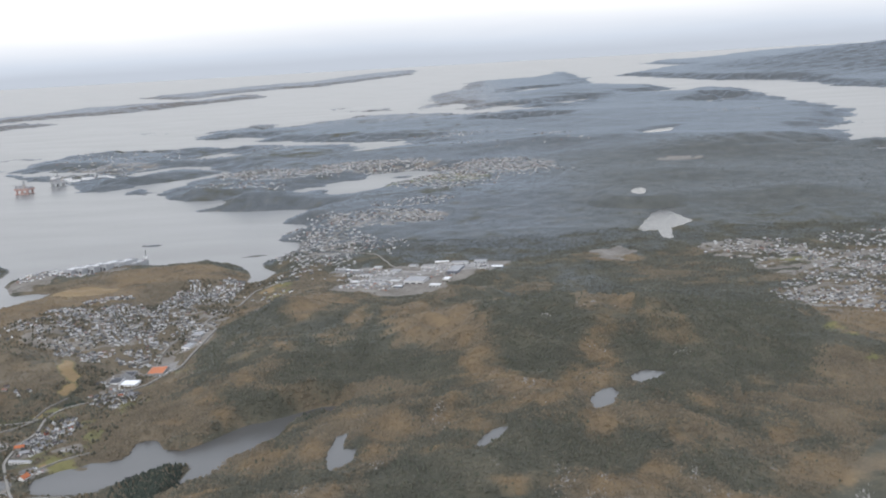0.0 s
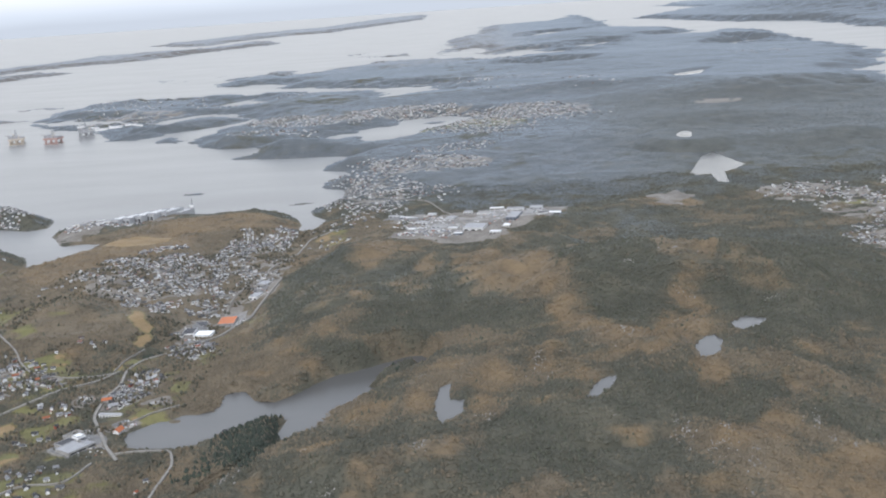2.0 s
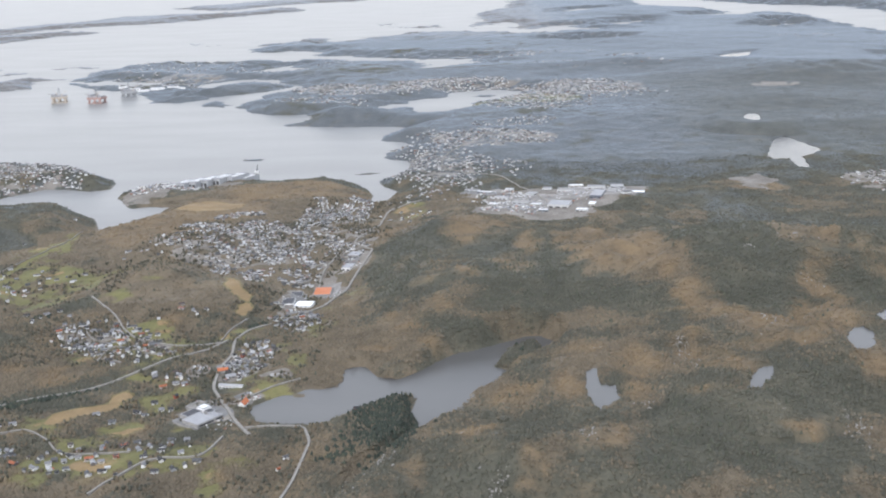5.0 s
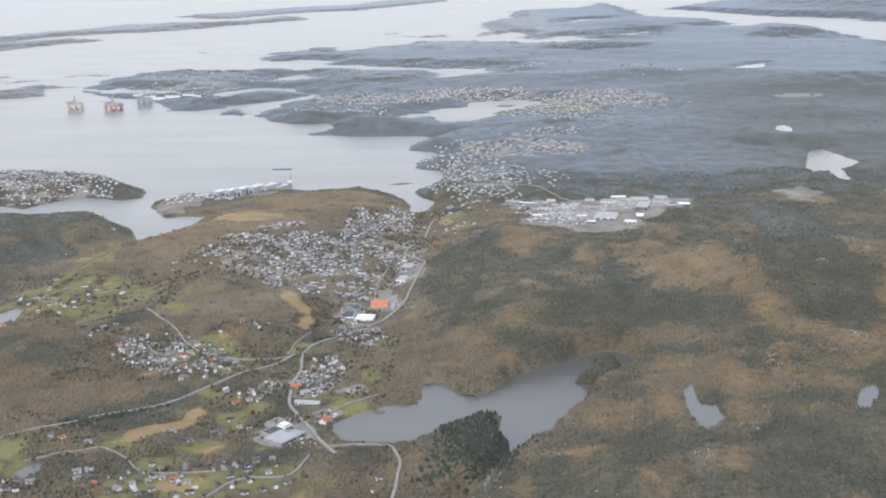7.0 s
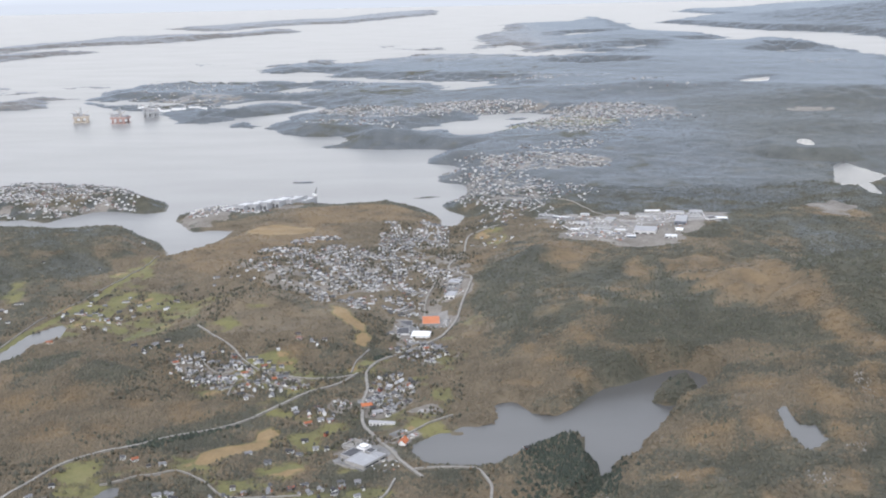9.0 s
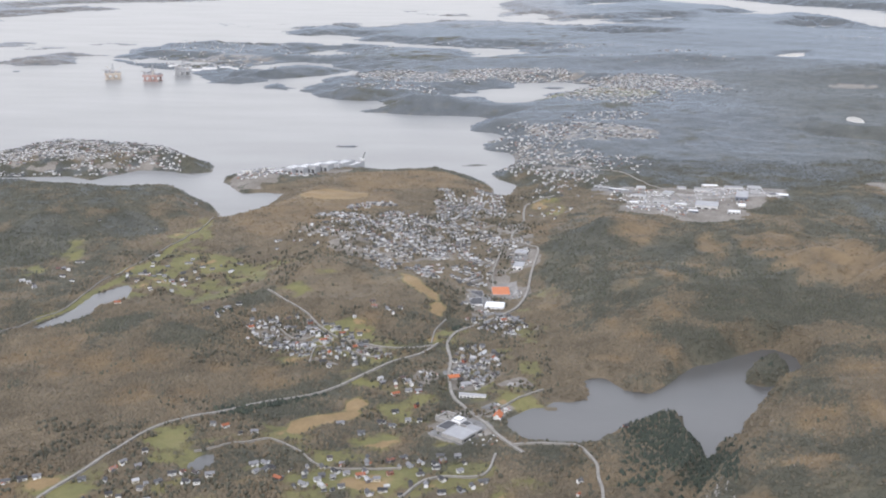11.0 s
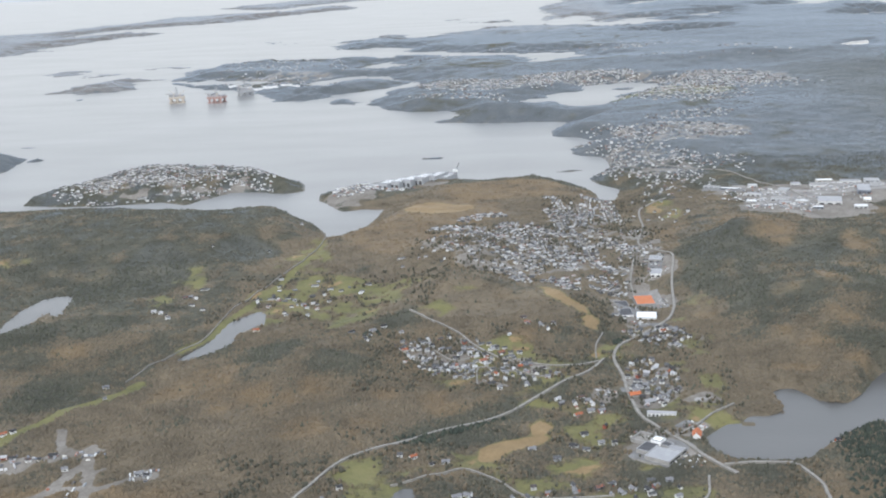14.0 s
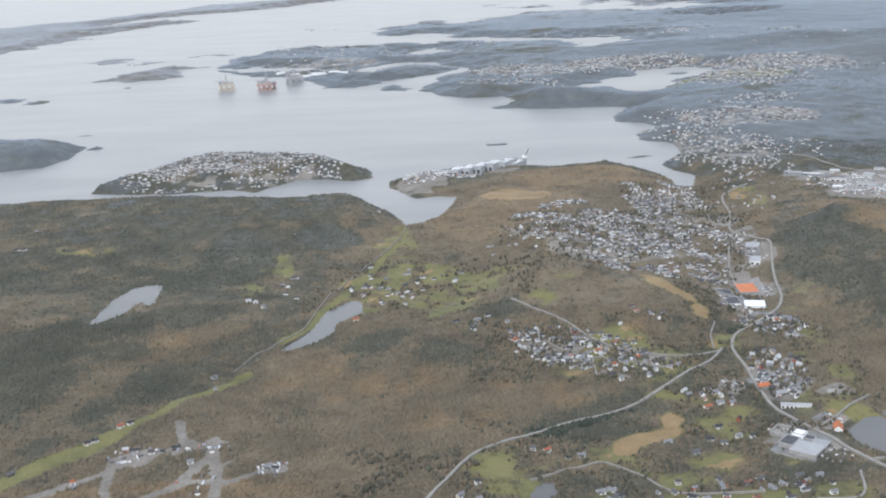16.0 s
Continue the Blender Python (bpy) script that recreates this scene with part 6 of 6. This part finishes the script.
def conifers(label, count, x0, x1, y0, y1, seed, size, mat):
    """Pointed dark crowns of two ragged tiers, thick in the stands of evergreens and thin in the birch woods, in one
    mesh.
    """
    r = np.random.RandomState(seed)
    x, y = x0 + (x1 - x0) * r.rand(count), y0 + (y1 - y0) * r.rand(count)
    taken, h, c = occupied(x, y)
    stand = read_chart(C_SPRUCE, x + 3 * fbm(x, y, 7, 3), y + 3 * fbm(x + 9, y, 7, 3))
    want = np.clip(0.6 * smooth(-3.5, 2.5, stand) + 0.3 * smooth(0.1, 0.5, fbm(x + 4, y - 7, 8, 4, 0.6)), 0, 1) * (1 - 0.85 * c[:, 0])
    keep = ~taken & (r.rand(count) < want)
    x, y, h = x[keep], y[keep], h[keep]
    n, ring = len(x), 6
    s = size * (0.55 + 0.7 * r.rand(n))
    hi = s * (0.95 + 0.6 * r.rand(n))
    v = np.zeros((n, 2 * ring + 2, 3))
    for tier, (lo, top, wide) in enumerate(((0.08, 0.72, 0.5), (0.45, 1.0, 0.33))):
        for k in range(ring):
            a = 2 * math.pi * (k + 0.7 * r.rand(n)) / ring
            q = s * wide * (0.7 + 0.5 * r.rand(n))
            v[:, tier * ring + k] = np.stack([x + np.cos(a) * q, y + np.sin(a) * q, h + hi * (lo + 0.1 * r.rand(n))], -1)
        v[:, 2 * ring + tier] = np.stack([x, y, h + hi * top], -1)
    t = [(tier * ring + k, tier * ring + (k + 1) % ring, 2 * ring + tier) for tier in (0, 1) for k in range(ring)]
    f = (np.arange(n)[:, None, None] * (2 * ring + 2) + np.array(t)[None]).reshape(-1, 3)
    return tagged(new("conifers", quick_mesh("conifers", v.reshape(-1, 3), f, [mat], smoothed=True)), label, "trees", kind="stuff")


conifers("dark pines and spruces among leafless woods", 60000, -300, 110, 140, 330, 61, 0.56, M_CONIFER)
conifers("close stand of dark spruces beside the lake", 6500, -80, -56, 172, 216, 62, 0.66, M_SPRUCE)


# crags: x, y, spread along and across, bearing
CRAGS = [(-69, 162, 3.5, 0.7, 62), (-66, 170, 3, 0.6, 62), (-63, 176, 2.5, 0.5, 60), (-50, 175, 1.8, 0.7, 70), (-49, 165, 1.8, 0.6, 70), (-48, 158, 2.0, 0.7, 70), (-28, 207, 1.6, 0.5, 100), (-13, 215, 2.0, 0.5, 90), (-10, 207, 3.0, 0.8, 10), (-22, 186, 1.2, 0.5, 10), (-34, 170, 2.5, 0.5, 90), (-8, 206, 2, 0.8, 0), (6, 219, 3, 0.8, 30), (27, 293, 4, 1.2, 20), (13, 315, 2.5, 0.8, 0), (30, 239, 4, 1.0, 40)]
CRAGS += [(5, 220, 2, 0.6, 60), (17, 178, 3, 0.6, 80), (8, 170, 3, 0.7, 80), (-36, 150, 3, 0.7, 70), (28, 180, 3, 0.8, 60)]

CRAGS += [(-12, 210, 3.2, 1.5, 65), (-13, 218, 1.6, 0.4, 72), (26, 283, 3.2, 2, 79), (25, 257, 2.08, 1.25, 21), (8, 213, 1.2, 0.3, 93), (7, 229, 4, 0.95, 70), (13, 172, 3.2, 0.85, 77), (18, 167, 2.24, 1.3, 84), (10, 183, 2.24, 0.9, 91), (42, 255, 2.4, 1.1, 3), (-51, 174, 1.92, 0.45, 75), (-72, 169, 5.6, 2, 82), (-66, 176, 5.6, 1.5, 89), (-22, 187, 0.96, 0.4, 66), (-35, 172, 0.72, 0.2, 73), (25, 281, 3.2, 1.35, 15), (8, 225, 3.2, 2, 87), (24, 255, 2.4, 1.35, 94), (10, 179, 2.4, 0.95, 71)]
CRAGS += [(35, 180, 1.76, 0.7, 65), (61, 181, 1.92, 0.65, 72), (33, 184, 1.6, 0.4, 79), (13, 275, 1.28, 0.7, 86), (8, 212, 1.2, 0.55, 93)]


def garden_trees(count, seed):
    """Single dark trees and hedges between the houses and fields, in one mesh."""
    r = np.random.RandomState(seed)
    areas = np.array([(-118, 192, 40, 20), (-104, 235, 18, 30), (-136, 246, 22, 16), (-172, 296, 28, 22), (-124, 335, 32, 32), (-100, 380, 18, 36), (-104, 265, 10, 26), (-150, 185, 26, 16)])
    spot = areas[r.randint(0, len(areas), count)]
    x, y = spot[:, 0] + (r.rand(count) * 2 - 1) * spot[:, 2], spot[:, 1] + (r.rand(count) * 2 - 1) * spot[:, 3]
    taken, h, c = occupied(x, y)
    keep = (fbm(x + 3, y + 5, 5, 3, 0.6) > -0.05) & ((c[:, 2] > 0.3) | ~taken) & (land_distance(x, y) > 1)
    for _, _, outline in LAKES:
        keep &= poly_sdf(x, y, outline) < -0.3
    x, y, h = x[keep], y[keep], h[keep]
    n, ring = len(x), 6
    s = 0.32 + 0.4 * r.rand(n) ** 2
    hi = s * (1.0 + 0.7 * r.rand(n))
    v = np.zeros((n, 2 * ring + 1, 3))
    for k in range(ring):
        a = 2 * math.pi * (k + 0.5 * r.rand(n)) / ring
        q = s * (0.4 + 0.2 * r.rand(n))
        v[:, k] = np.stack([x + np.cos(a) * q * 0.8, y + np.sin(a) * q * 0.8, h + 0.05 * r.rand(n)], -1)
        v[:, ring + k] = np.stack([x + np.cos(a) * q, y + np.sin(a) * q, h + hi * (0.45 + 0.2 * r.rand(n))], -1)
    v[:, -1] = np.stack([x, y, h + hi], -1)
    t = [(k, (k + 1) % ring, ring + k) for k in range(ring)] + [((k + 1) % ring, ring + (k + 1) % ring, ring + k) for k in range(ring)] + [(ring + k, ring + (k + 1) % ring, 2 * ring) for k in range(ring)]
    f = (np.arange(n)[:, None, None] * (2 * ring + 1) + np.array(t)[None]).reshape(-1, 3)
    me = quick_mesh("garden_trees", v.reshape(-1, 3), f, [M_WOODS], smoothed=True)
    set_cover(me, np.zeros((n * (2 * ring + 1), 4)), np.repeat(np.where(r.rand(n) < 0.7, 1.0, 0.2), 2 * ring + 1))
    return tagged(new("garden_trees", me), "small dark trees and hedges between houses and fields", "trees", kind="stuff")


garden_trees(17000, 41)


def outcrops(count, seed):
    """Bare grey knobs of rock breaking through the heath, in one mesh."""
    r = np.random.RandomState(seed)
    pick = r.randint(0, len(CRAGS), count)
    spot = np.array(CRAGS)[pick]
    along, across = r.randn(count) * spot[:, 2], r.randn(count) * spot[:, 3]
    lean = np.radians(spot[:, 4])
    x, y = spot[:, 0] + along * np.cos(lean) - across * np.sin(lean), spot[:, 1] + along * np.sin(lean) + across * np.cos(lean)
    taken, h, c = occupied(x, y)
    ridge = fbm(x * 0.9 + y * 0.45, y * 0.4 - x * 0.2, 6, 4, 0.6)
    keep = ~taken & (ridge > -0.05)
    x, y, h = x[keep], y[keep], h[keep]
    n, ring = len(x), 6
    s = 0.12 + 0.34 * r.rand(n) ** 2.5
    turn = 1.1 + 0.5 * r.rand(n)
    v = np.zeros((n, ring + 1, 3))
    for k in range(ring):
        a = 2 * math.pi * (k + 0.6 * r.rand(n)) / ring
        q = s * (0.6 + 0.5 * r.rand(n))
        u, w = np.cos(a) * q * 1.5, np.sin(a) * q * 0.6
        v[:, k] = np.stack([x + u * np.cos(turn) - w * np.sin(turn), y + u * np.sin(turn) + w * np.cos(turn), h - 0.1 + 0.3 * s * r.rand(n)], -1)
    v[:, -1] = np.stack([x, y + 0.2 * s, h + s * (0.25 + 0.3 * r.rand(n))], -1)
    f = (np.arange(n)[:, None, None] * (ring + 1) + np.array([(k, (k + 1) % ring, ring) for k in range(ring)])[None]).reshape(-1, 3)
    return tagged(new("rock_outcrops", quick_mesh("rock_outcrops", v.reshape(-1, 3), f, [M_ROCK])), "pale grey rock outcrops on brown heath", "rocks", kind="stuff")


M_ROCK = material("grey_rock", [(0.17, 0.16, 0.145), (0.25, 0.235, 0.215), (0.36, 0.34, 0.315)], 1.2, 0.9, bump=0.4)
outcrops(4200, 9)


def spruce(kind):
    r = random.Random(kind)
    tree = new("spruce_tree")
    h = (0.8, 0.7, 0.92)[kind]
    bm = bmesh.new()
    bmesh.ops.create_cone(bm, cap_ends=True, segments=6, radius1=0.07, radius2=0.015, depth=h, matrix=Matrix.Translation((0, 0, h / 2 - 0.1)))
    part("trunk", bm, M_BARK, tree)
    bm = bmesh.new()
    tiers = 6
    for i in range(tiers):
        q = i / tiers
        z, rad = 0.2 + (h - 0.3) * q, (0.56 - 0.42 * q) * r.uniform(0.9, 1.1)
        top = bm.verts.new((0, 0, z + h * 0.26))
        rim = []
        for k in range(9):
            a = 2 * math.pi * k / 9 + i
            q2 = rad * r.uniform(0.65, 1.15)
            rim.append(bm.verts.new((q2 * math.cos(a), q2 * math.sin(a), z + r.uniform(-0.08, 0.06))))
        for k in range(9):
            bm.faces.new((rim[k], rim[(k + 1) % 9], top))
    part("crown", bm, M_SPRUCE, tree)
    return tagged(tree, "dark green spruce in a stand beside the lake", "tree", "spruces by the lake")


SPRUCES = [spruce(k) for k in range(3)]
_first = [True] * 3
tr = random.Random(23)
# stands of spruce: x, y, half widths, turn, number
for cx, cy, rx, ry, turn, count in ((-69.5, 193, 7.5, 17, -10, 150), (-62, 187, 5.5, 9, 0, 40), (-136.8, 212.1, 10, 0.8, 35, 60), (-144, 207.5, 4, 2.2, 10, 24), (-104.5, 257, 2, 4, 0, 12), (-42.5, 234, 2, 3, 40, 4), (-158, 262, 2.5, 3, 0, 10)):
    made = tries = 0
    while made < count and tries < 4000:
        tries += 1
        a, q = tr.uniform(0, 6.283), math.sqrt(tr.random())
        c, s = math.cos(radians(turn)), math.sin(radians(turn))
        u, v = rx * q * math.cos(a), ry * q * math.sin(a)
        x, y = cx + u * c - v * s, cy + u * s + v * c
        lake = ellipse_like(x, y, LAKES[0][2])
        if lake > -0.7 and ellipse_like(x, y, LAKE_ISLET) < 0.2 or not free_spot(x, y, 0.3):
            continue
        k = tr.randrange(3)
        m = pose(x, y, ground_at(x, y) - 0.05, 0, 0, tr.uniform(0, 360))
        if _first[k]:
            SPRUCES[k].matrix_basis = m
            _first[k] = False
        else:
            copy_thing(SPRUCES[k], m)
        made += 1


# ---- yards and car parks ----
def clutter(name, label, category, areas, count, size, mat, seed):
    """Small boxes standing about on yards: lorries, containers, stacks or parked cars, in one mesh."""
    r = random.Random(seed)
    verts, faces = [], []
    xs, ys, dims = [], [], []
    for _ in range(count):
        cx, cy, rx, ry, turn = r.choice(areas)
        a, q = r.uniform(0, 6.283), math.sqrt(r.random())
        xs.append(cx + rx * q * math.cos(a))
        ys.append(cy + ry * q * math.sin(a))
        dims.append((size * r.uniform(0.7, 1.5), size * r.uniform(0.35, 0.5), size * r.uniform(0.3, 0.5), turn + r.choice((0, 90)) + r.uniform(-6, 6)))
    zs = height(np.array(xs), np.array(ys))
    for x, y, z, (lx, ly, h, turn) in zip(xs, ys, zs, dims):
        c, s = math.cos(radians(turn)), math.sin(radians(turn))
        n = len(verts)
        for w, k in ((-0.1, 1.0), (h * 0.6, 1.0), (h, 0.8)):
            for u, v in ((-1, -1), (1, -1), (1, 1), (-1, 1)):
                verts.append((x + (u * lx * c - v * ly * s) * k / 2, y + (u * lx * s + v * ly * c) * k / 2, z + w))
        for a in (0, 4):
            for i in range(4):
                faces.append((n + a + i, n + a + (i + 1) % 4, n + a + 4 + (i + 1) % 4, n + a + 4 + i))
        faces.append((n + 8, n + 9, n + 10, n + 11))
    me = bpy.data.meshes.new(name)
    me.from_pydata(verts, [], faces)
    me.materials.append(mat)
    return tagged(new(name, me), label, category, kind="stuff")


M_GOODS = material("painted_metal", [(0.60, 0.60, 0.60), (0.12, 0.12, 0.13), (0.32, 0.33, 0.35), (0.34, 0.17, 0.12), (0.20, 0.22, 0.26), (0.60, 0.58, 0.54)], 1.0, 0.5, per="island", stops=[0.0, 0.3, 0.5, 0.72, 0.8, 0.88])
clutter("yard_goods", "containers, lorries and stacks on industrial yards", "yard goods", [(-30, 396, 20, 12, -14), (-10, 410, 14, 9, -8), (-48, 404, 10, 12, -25), (-43, 378, 12, 8, -14)], 520, 0.75, M_GOODS, 3)
clutter("yard_goods", "stacked goods on the harbour point", "yard goods", [(-188, 442, 8, 8, 30), (-176, 446, 12, 5, 30)], 160, 0.9, M_GOODS, 4)
clutter("parked_cars", "parked cars round shops and school", "cars", [(-101, 285, 3, 9, 3), (-92, 292, 2, 6, 3), (-97, 272, 4, 2, 0), (-104, 209, 4, 2, 30), (-99, 199, 3, 3, 30), (-90, 316, 3, 6, -12), (-110, 227, 2, 2, 0), (-96, 212, 2, 2, 40)], 170, 0.5, M_GOODS, 5)
clutter("yard_goods", "machines and stacks on a building site", "yard goods", [(-212, 202, 5, 3, 20), (-201, 204, 5, 2, 0), (-187, 196, 3, 2, 20), (-198, 191, 4, 3, 0)], 60, 0.7, M_GOODS, 6)
